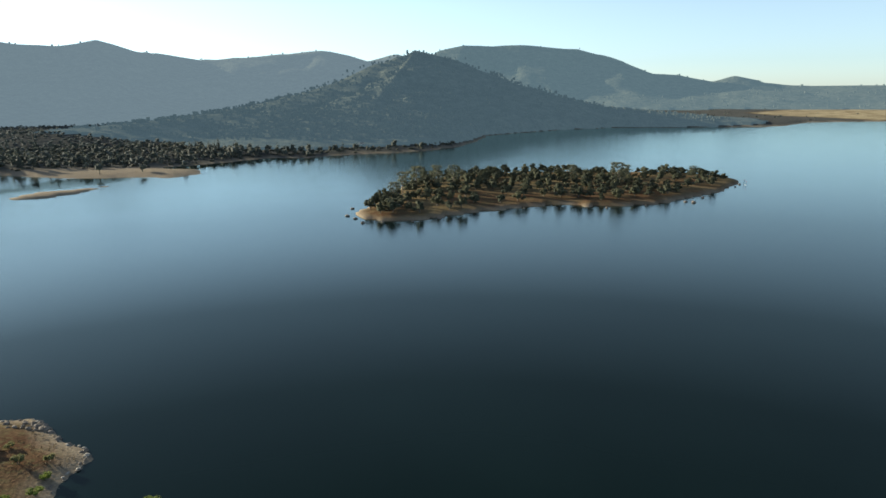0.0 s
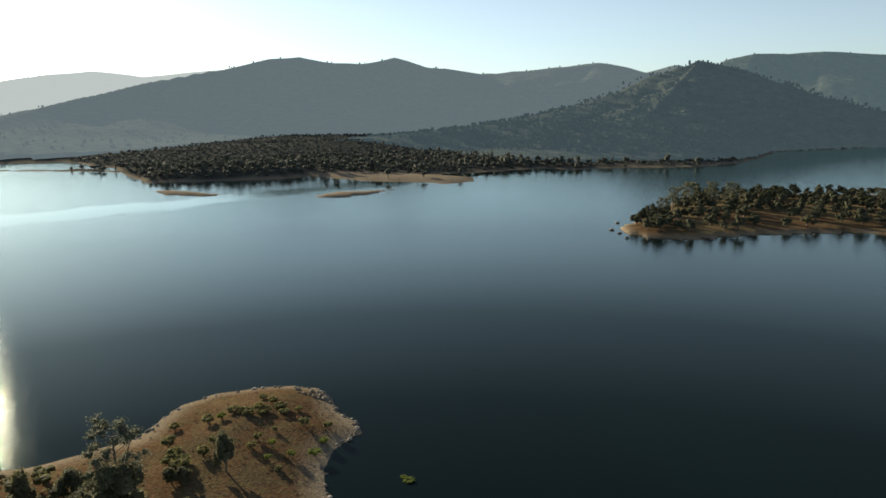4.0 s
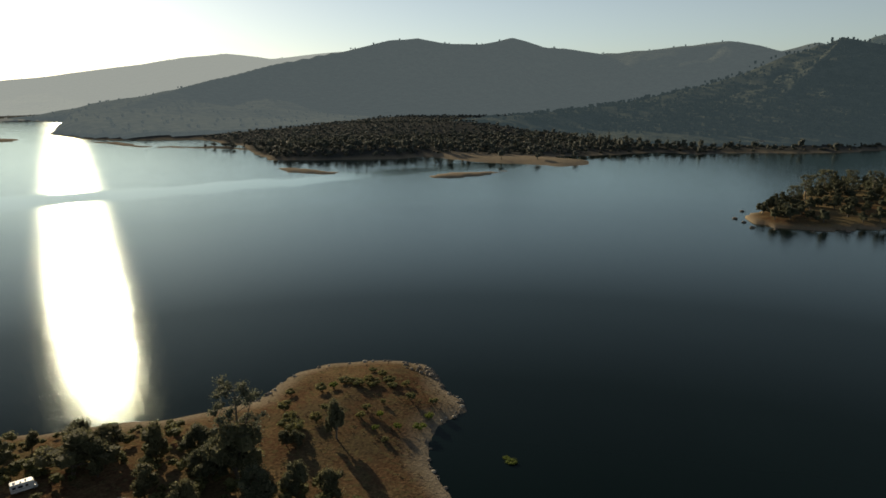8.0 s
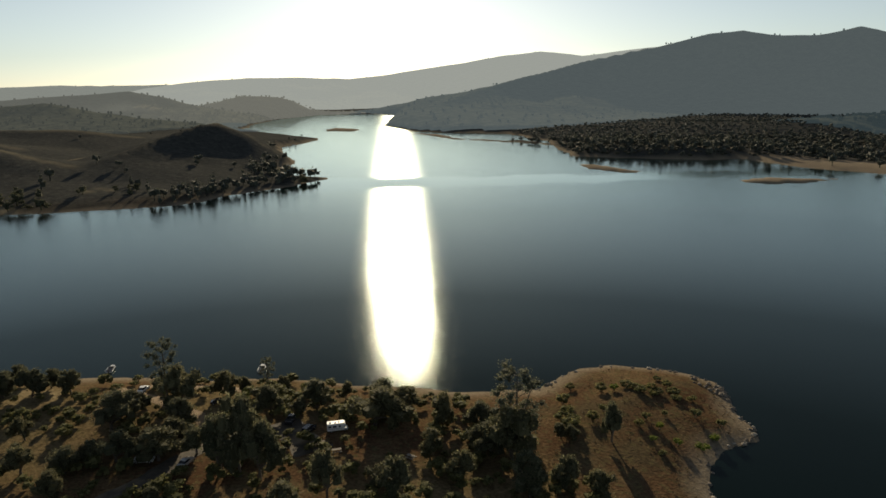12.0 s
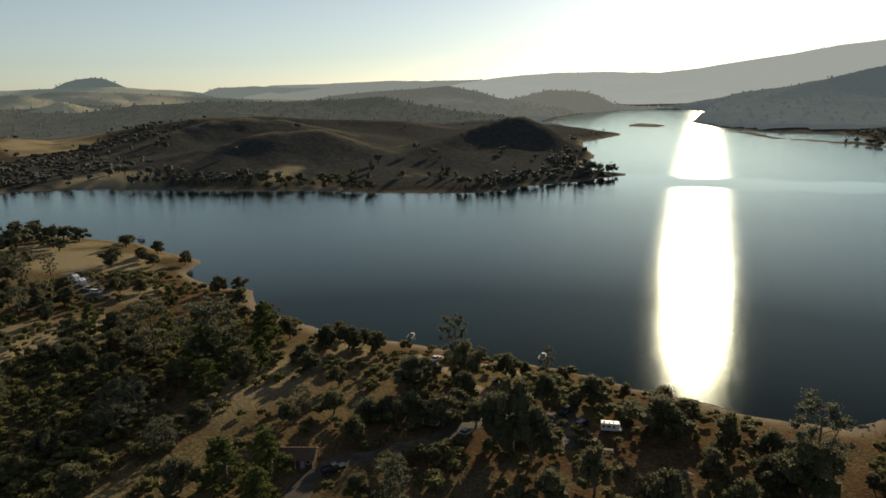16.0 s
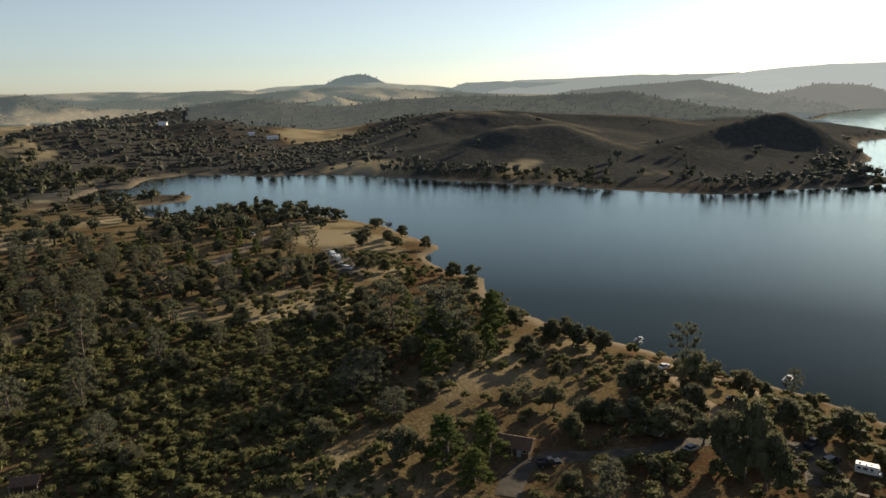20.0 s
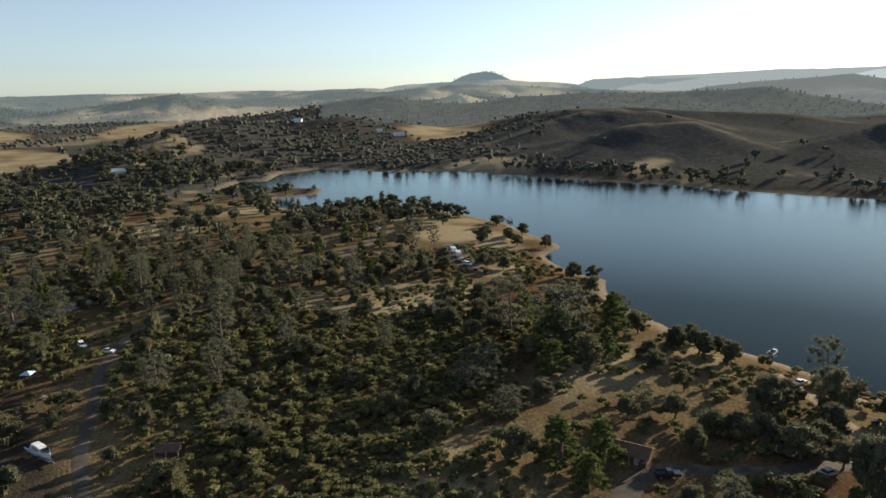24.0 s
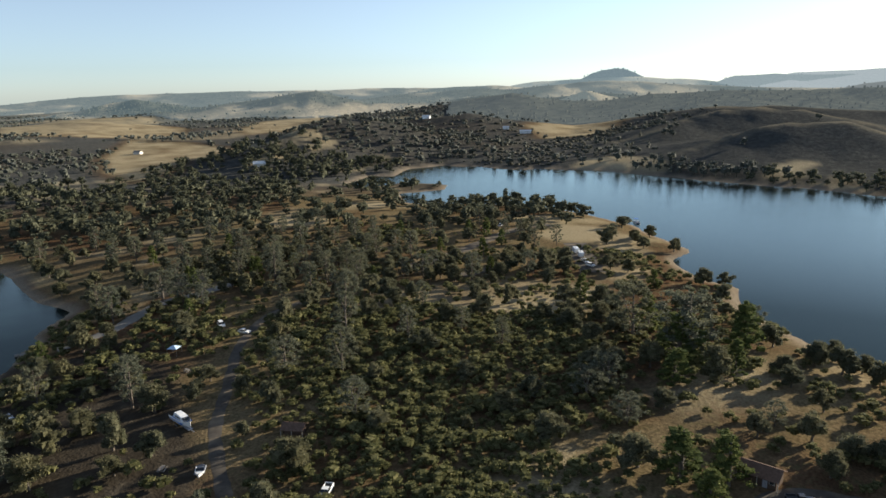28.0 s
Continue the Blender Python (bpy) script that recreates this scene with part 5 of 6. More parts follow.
# bushes of the headland
for kind, x, y, h, w in [("willow", -90, 141, 1.5, 2.6), ("willow", -89, 135, 1.3, 3.2), ("willow", -93, 131, 1.4, 2.2), ("willow", -100, 133, 1.5, 2.0), ("brush", -99, 146, 1.8, 2.8), ("brush", -93, 148, 1.7, 2.4),
        ("brush", -105, 134, 1.6, 2.2), ("brush", -104, 130, 1.4, 2.4), ("brush", -112, 122, 2.0, 3.0), ("brush", -118, 119, 2.2, 3.2), ("brush", -124, 138, 1.8, 3.4), ("brush", -131, 133, 1.5, 2.6), ("brush", -108, 150, 1.2, 3.0),
        ("brush", -111, 153, 1.3, 3.4), ("brush", -115, 155, 1.4, 3.0), ("brush", -106, 154, 1.1, 2.6), ("brush", -113, 149, 1.0, 2.8), ("brush", -120, 157, 1.0, 2.4), ("brush", -104, 140, 1.0, 1.6), ("willow", -62.7, 133.5, 0.9, 3.6), ("willow", -64.5, 134.5, 0.7, 2.4),
        ("willow", -97, 127, 1.2, 2.0), ("brush", -92, 124, 1.0, 1.8), ("brush", -114, 128, 1.6, 2.2), ("willow", -122, 141, 1.4, 2.6), ("brush", -116, 145, 1.5, 3.4), ("brush", -118.5, 146, 1.3, 3.0), ("brush", -121.5, 145.5, 1.4, 3.6), ("brush", -115.5, 149, 1.5, 3.2), ("brush", -113, 146.5, 1.2, 2.8),
        ("brush", -124.7, 124, 2.2, 3.6), ("brush", -112.2, 114.3, 2.2, 4.2), ("brush", -116, 115.5, 2.0, 4.0), ("brush", -114, 117.5, 1.7, 3.2), ("brush", -109, 112, 1.5, 3.0)]:
    if x > -66:
        put_plant(kind, x, y, h, w, "yellow-green drowned willow bush standing in shallow water")
    else:
        put_plant(kind, x, y, 1.6 * h, 1.2 * w)
put_plant("oak", -615, 263, 9.0, 9.5, "single round oak on a bare spit", "trees of the spit")
put_plant("oak", -640, 255, 5.0, 6.0, "small oak on a bare spit", "trees of the spit")

# dry tufts over the headland
tx, ty = rng.uniform(-146, -40, 9000), rng.uniform(60, 172, 9000)
ok = (shore_depth(tx, ty)[0] > 2.5) & (rng.random(len(tx)) < np.clip(0.16 + 1.2 * fbm(tx, ty, 14, 3, 97), 0.03, 0.9))
tx, ty = tx[ok], ty[ok]
keep = spaced(tx, ty, 0.8)[:1500]
tx, ty = tx[keep], ty[keep]
s = 0.5 + 0.9 * rng.random(len(tx)) ** 2
wood_of("dry_tufts", tx, ty, 0.5 * s, 0.9 * s, [leaves(np.random.default_rng(160 + k), [(0, 0, 0.3, 0.42, 0.9)], 20, 0.16, 0.3) for k in range(4)], TUFT_LEAF, "brown and straw-coloured dry tufts on bare soil", "dry grass")
for x, y, h, w in ((-205, 27, 2.2, 4.4), (-207.5, 32, 1.8, 2.8), (-212, 34, 2.4, 3.4)):
    put_plant("brush", x, y, h, w, "round green bush on the beach")

# ---------------------------------------------------------------- made things


def plain(name, colour, rough=0.6, metal=0.0, grain=0.15, scale=3.0):
    """A painted or plain surface with slight wear."""
    m, nt, b = mat(name, rough, metal)
    if rough > 0.8:
        b.inputs["Specular IOR Level"].default_value = 0.1
    n = noise_of(nt, scale, 5)
    c = ramp(nt, n, [(0.3, tuple(v * (1 - grain) for v in colour)), (0.7, tuple(min(1, v * (1 + grain)) for v in colour))])
    nt.links.new(c, b.inputs["Base Color"])
    bump(nt, b, n, 0.15, 0.02)
    return m


def road_material():
    m, nt, b = mat("worn_asphalt", 0.85)
    b.inputs["Specular IOR Level"].default_value = 0.1
    c = ramp(nt, noise_of(nt, 0.5, 6), [(0.3, (0.058, 0.050, 0.041)), (0.7, (0.105, 0.092, 0.075))])
    c = mix(nt, ramp(nt, noise_of(nt, 0.12, 4), [(0.5, (0, 0, 0)), (0.7, (1, 1, 1))]), c, (0.22, 0.175, 0.12))
    nt.links.new(c, b.inputs["Base Color"])
    bump(nt, b, noise_of(nt, 8, 3), 0.3, 0.02)
    return m


ASPHALT = road_material()
DIRT = plain("packed_dirt", (0.24, 0.17, 0.105), 0.95, 0, 0.25, 0.6)
WHITE = plain("white_gelcoat", (0.78, 0.78, 0.76), 0.35, 0, 0.04)
TRIM = plain("grey_trim", (0.25, 0.26, 0.28), 0.5)
BLACK = plain("black_rubber", (0.02, 0.02, 0.02), 0.8)
CHROME = plain("metal_alloy", (0.55, 0.55, 0.55), 0.3, 0.9)
GLASS = plain("dark_window", (0.02, 0.025, 0.03), 0.08, 0, 0.05)
DARK_PAINT = plain("dark_car_paint", (0.03, 0.032, 0.038), 0.25)
SILVER = plain("silver_car_paint", (0.45, 0.46, 0.47), 0.3, 0.4)
RED_PAINT = plain("red_car_paint", (0.28, 0.04, 0.03), 0.3)
BLUE = plain("blue_cloth", (0.05, 0.16, 0.42), 0.7)
BROWN_ROOF = plain("brown_roof", (0.125, 0.082, 0.06), 0.85, 0, 0.25, 2.0)
BROWN_WALL = plain("brown_board_wall", (0.085, 0.058, 0.042), 0.85, 0, 0.2, 2.0)
CREAM = plain("cream_wall", (0.62, 0.58, 0.50), 0.8)
PALE_ROOF = plain("pale_metal_roof", (0.72, 0.72, 0.70), 0.45, 0.2, 0.06)
WOOD = plain("grey_timber", (0.27, 0.24, 0.20), 0.85, 0, 0.25, 4)
CONCRETE = plain("concrete", (0.21, 0.195, 0.17), 0.88, 0, 0.15, 1.5)
STONE = plain("shore_stone", (0.16, 0.135, 0.11), 0.9, 0, 0.4, 1.2)
PALE_STONE = plain("pale_stone", (0.30, 0.27, 0.225), 0.9, 0, 0.3, 1.2)
LAMP = plain("lamp_lens", (0.8, 0.75, 0.65), 0.2)
TAIL = plain("tail_lens", (0.35, 0.02, 0.02), 0.25)


def box_bm(sx, sy, sz, at=(0, 0, 0), bevel=0.0, taper=1.0):
    bm = bmesh.new()
    bmesh.ops.create_cube(bm, size=1)
    for v in bm.verts:
        k = taper if v.co.z > 0 else 1
        v.co = Vector((v.co.x * sx * k, v.co.y * sy * k, v.co.z * sz)) + Vector(at)
    if bevel:
        bmesh.ops.bevel(bm, geom=bm.edges[:], offset=bevel, segments=2, affect="EDGES")
    return bm


def profile_bm(points, width, bevel=0.0, tuck=0.0):
    """A side profile of (x, z) points, drawn across y; tuck: how far points above 60 % of the height lean in."""
    bm = bmesh.new()
    top = max(p[1] for p in points)
    low = min(p[1] for p in points)
    rows = []
    for side in (-1, 1):
        rows.append([bm.verts.new((x, side * (width / 2 - (tuck * (z - low) / (top - low) if z > low + 0.6 * (top - low) else 0)), z)) for x, z in points])
    bm.faces.new(rows[0])
    bm.faces.new(rows[1][::-1])
    n = len(points)
    for k in range(n):
        bm.faces.new((rows[0][(k + 1) % n], rows[0][k], rows[1][k], rows[1][(k + 1) % n]))
    bmesh.ops.recalc_face_normals(bm, faces=bm.faces[:])
    if bevel:
        bmesh.ops.bevel(bm, geom=bm.edges[:], offset=bevel, segments=2, affect="EDGES")
    return bm


def disc_bm(r, depth, at, axis="Y", sides=14, bevel=0.03):
    bm = bmesh.new()
    bmesh.ops.create_cone(bm, cap_ends=True, segments=sides, radius1=r, radius2=r, depth=depth)
    turn = {"Y": Matrix.Rotation(math.pi / 2, 4, "X"), "X": Matrix.Rotation(math.pi / 2, 4, "Y"), "Z": Matrix.Identity(4)}[axis]
    if bevel:
        bmesh.ops.bevel(bm, geom=[e for e in bm.edges if len(e.link_faces) == 2 and any(len(f.verts) > 4 for f in e.link_faces)], offset=bevel, segments=1, affect="EDGES")
    bm.transform(Matrix.Translation(at) @ turn)
    return bm


def piece(name, bm, material, parent, label=""):
    me = bpy.data.meshes.new(name)
    bm.to_mesh(me)
    bm.free()
    me.materials.append(material)
    ob = new(name, me)
    ob.parent = parent
    if label:
        tagged(ob, label)
    return ob


def thing(name, label, category, group=""):
    return tagged(new(name), label, category, group)


def rest(ob, x, y, turn=0.0, z=None, tilt=0.0):
    ob.matrix_basis = pose(x, y, float(ground_at(x, y)) if z is None else z, tilt, 0, turn)
    return ob


def wheel(parent, x, y, r=0.34, w=0.24):
    tyre = piece("wheel", disc_bm(r, w, (x, y, r)), BLACK, parent, "black rubber tyre")
    piece("rim", disc_bm(r * 0.6, w + 0.02, (x, y, r), "Y", 10, 0.01), CHROME, tyre, "bright metal rim")


def car(label, paint, style="sedan"):
    ob = thing("parked_" + ("pickup" if style == "pickup" else "car"), label, "pickup" if style == "pickup" else "car", "parked cars of the camp")
    if style == "sedan":
        body, cabin = [(-2.2, 0.3), (2.2, 0.3), (2.25, 0.62), (2.1, 0.8), (1.0, 0.95), (-1.5, 1.0), (-2.2, 0.92)], [(-1.6, 0.96), (0.95, 0.92), (0.25, 1.42), (-1.0, 1.45)]
    elif style == "suv":
        body, cabin = [(-2.3, 0.4), (2.3, 0.4), (2.35, 0.8), (2.2, 1.0), (1.1, 1.12), (-2.2, 1.15), (-2.3, 0.9)], [(-2.2, 1.12), (1.15, 1.10), (0.5, 1.72), (-2.0, 1.76)]
    else:
        body, cabin = [(-2.7, 0.45), (2.6, 0.45), (2.65, 0.85), (2.5, 1.08), (1.2, 1.15), (-2.65, 1.15)], [(-0.6, 1.13), (1.25, 1.13), (0.7, 1.78), (-0.4, 1.8)]
    length = body[1][0]
    piece("body", profile_bm(body, 1.82, 0.07), paint, ob)
    piece("cabin_glass", profile_bm(cabin, 1.70, 0.04, 0.18), GLASS, ob, "dark tinted windows")
    (x0, z0), (x1, z1) = cabin[3], cabin[2]
    piece("roof", box_bm(x1 - x0 + 0.06, 1.38, 0.06, ((x0 + x1) / 2, 0, max(z0, z1) + 0.01), 0.02), paint, ob)
    for sx in (1, -1):
        for sy in (1, -1):
            wheel(ob, sx * length * 0.64, sy * 0.82)
            piece("headlight" if sx > 0 else "tail_light", box_bm(0.08, 0.36, 0.16, (sx * length * 1.005, sy * 0.66, body[2][1]), 0.02), LAMP if sx > 0 else TAIL, ob)
    for sy in (1, -1):
        piece("mirror", box_bm(0.12, 0.18, 0.12, (cabin[1][0] - 0.35, sy * 0.98, cabin[1][1] + 0.08), 0.03), paint, ob)
    if style == "pickup":
        piece("bed_liner", box_bm(1.9, 1.5, 0.05, (-1.65, 0, 1.155)), BLACK, ob, "black open load bed")
        for sy in (1, -1):
            piece("bed_side", box_bm(2.0, 0.12, 0.3, (-1.65, sy * 0.84, 1.28), 0.03), paint, ob)
        piece("tailgate", box_bm(0.1, 1.6, 0.3, (-2.62, 0, 1.28), 0.03), paint, ob)
    return ob


def motorhome():
    ob = thing("motorhome", "white motorhome with dark windows and roof vents parked on a pad", "motorhome")
    piece("body", profile_bm([(-3.6, 0.55), (1.7, 0.55), (1.8, 1.6), (3.0, 1.9), (3.05, 2.6), (2.6, 3.05), (-3.5, 3.05), (-3.6, 2.8)], 2.4, 0.12), WHITE, ob, "white coach body with rounded roof edges")
    piece("cab", profile_bm([(1.6, 0.5), (3.7, 0.5), (3.75, 1.05), (2.95, 1.2), (2.5, 1.85), (1.6, 1.85)], 2.0, 0.08), WHITE, ob)
    piece("windscreen", profile_bm([(2.96, 1.22), (3.0, 1.25), (2.58, 1.87), (2.52, 1.85)], 1.8, 0.0), GLASS, ob)
    for sy in (1, -1):
        for x, w in ((-2.6, 1.0), (-0.9, 1.3), (0.9, 0.7)):
            win = piece("window", box_bm(w, 0.05, 0.62, (x, sy * 1.205, 2.05), 0.02), GLASS, ob)
            piece("window_frame", box_bm(w + 0.1, 0.03, 0.72, (x, sy * 1.198, 2.05), 0.02), TRIM, win)
        piece("stripe", box_bm(5.2, 0.03, 0.14, (-0.9, sy * 1.205, 1.35)), TRIM, ob, "grey side stripe")
        for x in (-2.2, 2.75):
            wheel(ob, x, sy * 0.95, 0.4, 0.28)
    door = piece("door", box_bm(0.7, 0.05, 1.8, (0.05, 1.21, 1.55), 0.02), WHITE, ob)
    piece("door_handle", box_bm(0.12, 0.05, 0.06, (0.3, 1.25, 1.5)), TRIM, door)
    for x, y, s in ((-2.4, 0.3, 0.7), (-0.6, -0.3, 0.45), (0.8, 0.3, 0.45)):
        piece("roof_vent", box_bm(s, s, 0.22, (x, y, 3.16), 0.05), TRIM if s < 0.6 else WHITE, ob)
    awning = piece("awning_roll", disc_bm(0.09, 4.0, (-0.9, 1.27, 2.85), "X", 10, 0), TRIM, ob)
    return ob


def trailer(label="white camping trailer with dark windows"):
    ob = thing("camping_trailer", label, "trailer", "camping trailers")
    piece("body", profile_bm([(-2.9, 0.5), (2.5, 0.5), (2.95, 1.0), (2.9, 2.3), (2.4, 2.75), (-2.6, 2.75), (-2.9, 2.4)], 2.3, 0.12), WHITE, ob)
    for sy in (1, -1):
        for x, w in ((-1.7, 0.9), (1.3, 1.1)):
            piece("window", box_bm(w, 0.05, 0.55, (x, sy * 1.16, 1.8), 0.02), GLASS, ob)
        piece("stripe", box_bm(5.0, 0.03, 0.12, (-0.1, sy * 1.155, 1.15)), TRIM, ob)
        wheel(ob, -0.3, sy * 0.98, 0.34)
    piece("roof_vent", box_bm(0.7, 0.6, 0.22, (-0.3, 0, 2.85), 0.05), TRIM, ob)
    piece("hitch", box_bm(1.2, 0.12, 0.1, (3.4, 0, 0.5)), TRIM, ob)
    return ob


def hull_bm(length, beam, depth, rake=0.25):
    """An open boat's hull as a loft of sections from stern to bow."""
    bm = bmesh.new()
    rows = []
    for k in range(9):
        u = k / 8
        half = beam / 2 * (1 - max(0, (u - 0.45) / 0.55) ** 2.2) + 0.02
        lift = depth * rake * u ** 2
        x = length * (u - 0.5)
        rows.append([bm.verts.new(p) for p in ((x, -half, depth + lift), (x, -half * 0.86, depth * 0.35 + lift * 0.7), (x, 0, lift * 0.9 if u > 0.5 else 0),
            (x, half * 0.86, depth * 0.35 + lift * 0.7), (x, half, depth + lift), (x, half * 0.9, depth + lift), (x, half * 0.78, depth * 0.5 + lift * 0.8), (x, -half * 0.78, depth * 0.5 + lift * 0.8), (x, -half * 0.9, depth + lift))])
    for a, b in zip(rows, rows[1:]):
        for i in range(9):
            bm.faces.new((a[i], a[(i + 1) % 9], b[(i + 1) % 9], b[i]))
    bm.faces.new(rows[0][::-1])
    bm.faces.new(rows[-1])
    bmesh.ops.recalc_face_normals(bm, faces=bm.faces[:])
    return bm


def runabout(label, stripe, group="boats at the shore", length=5.4):
    ob = thing("motor_boat", label, "boat", group)
    piece("hull", hull_bm(length, 2.1, 0.85), WHITE, ob, "white open hull")
    piece("side_band", profile_bm([(-length * 0.48, 0.5), (length * 0.30, 0.6), (length * 0.30, 0.72), (-length * 0.48, 0.62)], 2.08), stripe, ob)
    piece("windscreen", profile_bm([(0.35, 0.9), (0.42, 0.9), (0.0, 1.38), (-0.06, 1.38)], 1.7), GLASS, ob)
    for x, y in ((-0.6, 0.45), (-0.6, -0.45), (-1.7, 0)):
        seat = piece("seat", box_bm(0.5, 0.5 if y else 1.5, 0.3, (x, y, 0.62), 0.05), TRIM, ob)
        piece("seat_back", box_bm(0.12, 0.5 if y else 1.5, 0.45, (x - 0.25, y, 0.88), 0.05), TRIM, seat)
    motor = piece("outboard", box_bm(0.45, 0.35, 0.55, (-length * 0.53, 0, 1.0), 0.08), BLACK, ob, "black outboard motor")
    piece("motor_leg", box_bm(0.18, 0.12, 0.8, (-length * 0.53, 0, 0.4)), BLACK, motor)
    piece("foredeck", profile_bm([(0.4, 0.86), (length * 0.38, 0.95), (length * 0.38, 1.0), (0.4, 0.92)], 1.3), WHITE, ob)
    return ob


def cruiser():
    ob = thing("cabin_cruiser", "white cabin cruiser boat stored on a trailer among the oaks", "boat")
    hull = hull_bm(8.6, 2.9, 1.5)
    hull.transform(Matrix.Translation((0, 0, 0.75)))
    piece("hull", hull, WHITE, ob, "white fibreglass hull")
    piece("stripe", profile_bm([(-4.1, 1.55), (2.4, 1.75), (2.4, 1.9), (-4.1, 1.7)], 2.86), BLUE, ob, "blue side stripe")
    piece("cabin", profile_bm([(-2.6, 2.2), (2.6, 2.35), (1.7, 3.1), (-0.4, 3.35), (-2.4, 3.3)], 2.2, 0.1, 0.25), WHITE, ob)
    for sy in (1, -1):
        piece("cabin_window", box_bm(2.6, 0.06, 0.35, (-0.2, sy * 1.06, 2.8), 0.02), GLASS, ob)
        for x in (-1.6, -0.7):
            wheel(ob, x, sy * 1.1, 0.36)
        piece("rail", tube_bm([(0.6, sy * 1.2, 2.5), (2.4, sy * 0.95, 2.75), (4.1, 0, 2.9)], 0.03), CHROME, ob)
    piece("windscreen", profile_bm([(1.75, 3.06), (2.55, 2.42), (2.6, 2.45), (1.8, 3.1)], 1.8), GLASS, ob)
    piece("trailer_frame", box_bm(8.0, 1.2, 0.14, (0.3, 0, 0.62)), TRIM, ob)
    piece("trailer_tongue", box_bm(2.0, 0.14, 0.14, (5.0, 0, 0.6)), TRIM, ob)
    return ob


def tube_bm(points, r, sides=6):
    v, f = tube([Vector(p) for p in points], [r] * len(points), sides)
    bm = bmesh.new()
    vs = [bm.verts.new(tuple(p)) for p in v]
    for q in f:
        bm.faces.new([vs[i] for i in q])
    return bm


def pontoon_boat():
    ob = thing("pontoon_boat", "pontoon boat with a dark canopy moored off the point", "boat")
    for sy in (1, -1):
        piece("float_tube", disc_bm(0.32, 7.0, (0, sy * 0.9, 0.1), "X", 12, 0.08), CHROME, ob)
        piece("side_rail", box_bm(6.4, 0.06, 0.6, (0, sy * 1.2, 0.85), 0.02), SILVER, ob)
    piece("deck", box_bm(7.2, 2.5, 0.12, (0, 0, 0.48), 0.03), TRIM, ob)
    canopy = piece("canopy", profile_bm([(-3.0, 2.5), (0.8, 2.5), (0.7, 2.62), (-2.9, 2.62)], 2.4, 0.03), BLUE, ob, "blue cloth canopy")
    for sx in (-2.8, 0.6):
        for sy in (1, -1):
            piece("pole", tube_bm([(sx, sy * 1.1, 0.5), (sx, sy * 1.1, 2.55)], 0.03), CHROME, canopy)
    piece("console", box_bm(0.6, 0.6, 0.8, (1.0, 0.4, 0.95), 0.05), WHITE, ob)
    piece("bench", box_bm(0.7, 2.0, 0.45, (-2.6, 0, 0.78), 0.05), WHITE, ob)
    return ob


def cabin(label, name, length, depth, wall, roof_m, wall_m, door=True, windows=2, porch=False):
    ob = thing(name, label, "building")
    piece("walls", box_bm(length, depth, wall, (0, 0, wall / 2 - 0.15)), wall_m, ob)
    rise, over = depth * 0.26, 0.6
    for sy in (1, -1):
        bm = bmesh.new()
        run = depth / 2 + over
        low = wall - 0.15 - rise * over / (depth / 2)
        quad = [(-length / 2 - over, sy * run, low), (length / 2 + over, sy * run, low), (length / 2 + over, 0, wall - 0.15 + rise), (-length / 2 - over, 0, wall - 0.15 + rise)]
        vs = [bm.verts.new(p) for p in quad] + [bm.verts.new((p[0], p[1], p[2] + 0.14)) for p in quad]
        for f in ((0, 1, 2, 3), (7, 6, 5, 4), (0, 4, 5, 1), (1, 5, 6, 2), (2, 6, 7, 3), (3, 7, 4, 0)):
            bm.faces.new([vs[i] for i in f])
        bmesh.ops.recalc_face_normals(bm, faces=bm.faces[:])
        slope = piece("roof_slope", bm, roof_m, ob)
        n = max(3, int(length / 1.2))
        for k in range(n):
            x = -length / 2 - over + (k + 0.5) * (length + 2 * over) / n
            rib = bmesh.new()
            a, c = Vector((x, sy * run, low + 0.15)), Vector((x, 0, wall - 0.15 + rise + 0.15))
            v, f = tube([a, c], [0.04, 0.04], 4)
            vs = [rib.verts.new(tuple(p)) for p in v]
            for q in f:
                rib.faces.new([vs[i] for i in q])
            piece("batten", rib, roof_m, slope)
    for sx in (1, -1):
        bm = bmesh.new()
        x0 = sx * (length / 2 - 0.01)
        vs = [bm.verts.new(p) for p in ((x0, -depth / 2, wall - 0.15), (x0, depth / 2, wall - 0.15), (x0, 0, wall - 0.15 + rise), (x0 - sx * 0.15, -depth / 2, wall - 0.15), (x0 - sx * 0.15, depth / 2, wall - 0.15), (x0 - sx * 0.15, 0, wall - 0.15 + rise))]
        for f in ((0, 1, 2), (5, 4, 3), (0, 3, 4, 1), (1, 4, 5, 2), (2, 5, 3, 0)):
            bm.faces.new([vs[i] for i in f])
        piece("gable", bm, wall_m, ob)
    if door:
        d = piece("door", box_bm(0.95, 0.08, 2.05, (length * 0.2, -depth / 2 - 0.02, 0.9)), TRIM, ob)
        piece("door_handle", box_bm(0.1, 0.06, 0.05, (length * 0.2 + 0.35, -depth / 2 - 0.08, 0.95)), CHROME, d)
    for k in range(windows):
        x = -length * 0.38 + k * length * 0.76 / max(1, windows - 1)
        for sy in (1, -1):
            w = piece("window", box_bm(0.9, 0.06, 0.7, (x, sy * (depth / 2 + 0.01), wall * 0.6)), GLASS, ob)
            piece("window_frame", box_bm(1.04, 0.04, 0.84, (x, sy * (depth / 2 + 0.005), wall * 0.6)), CREAM, w)
    if porch:
        for x in (-length / 2 - 0.4, 0, length / 2 + 0.4):
            piece("porch_post", box_bm(0.16, 0.16, wall, (x, -depth / 2 - 0.5, wall / 2 - 0.2)), WOOD, ob)
    return ob


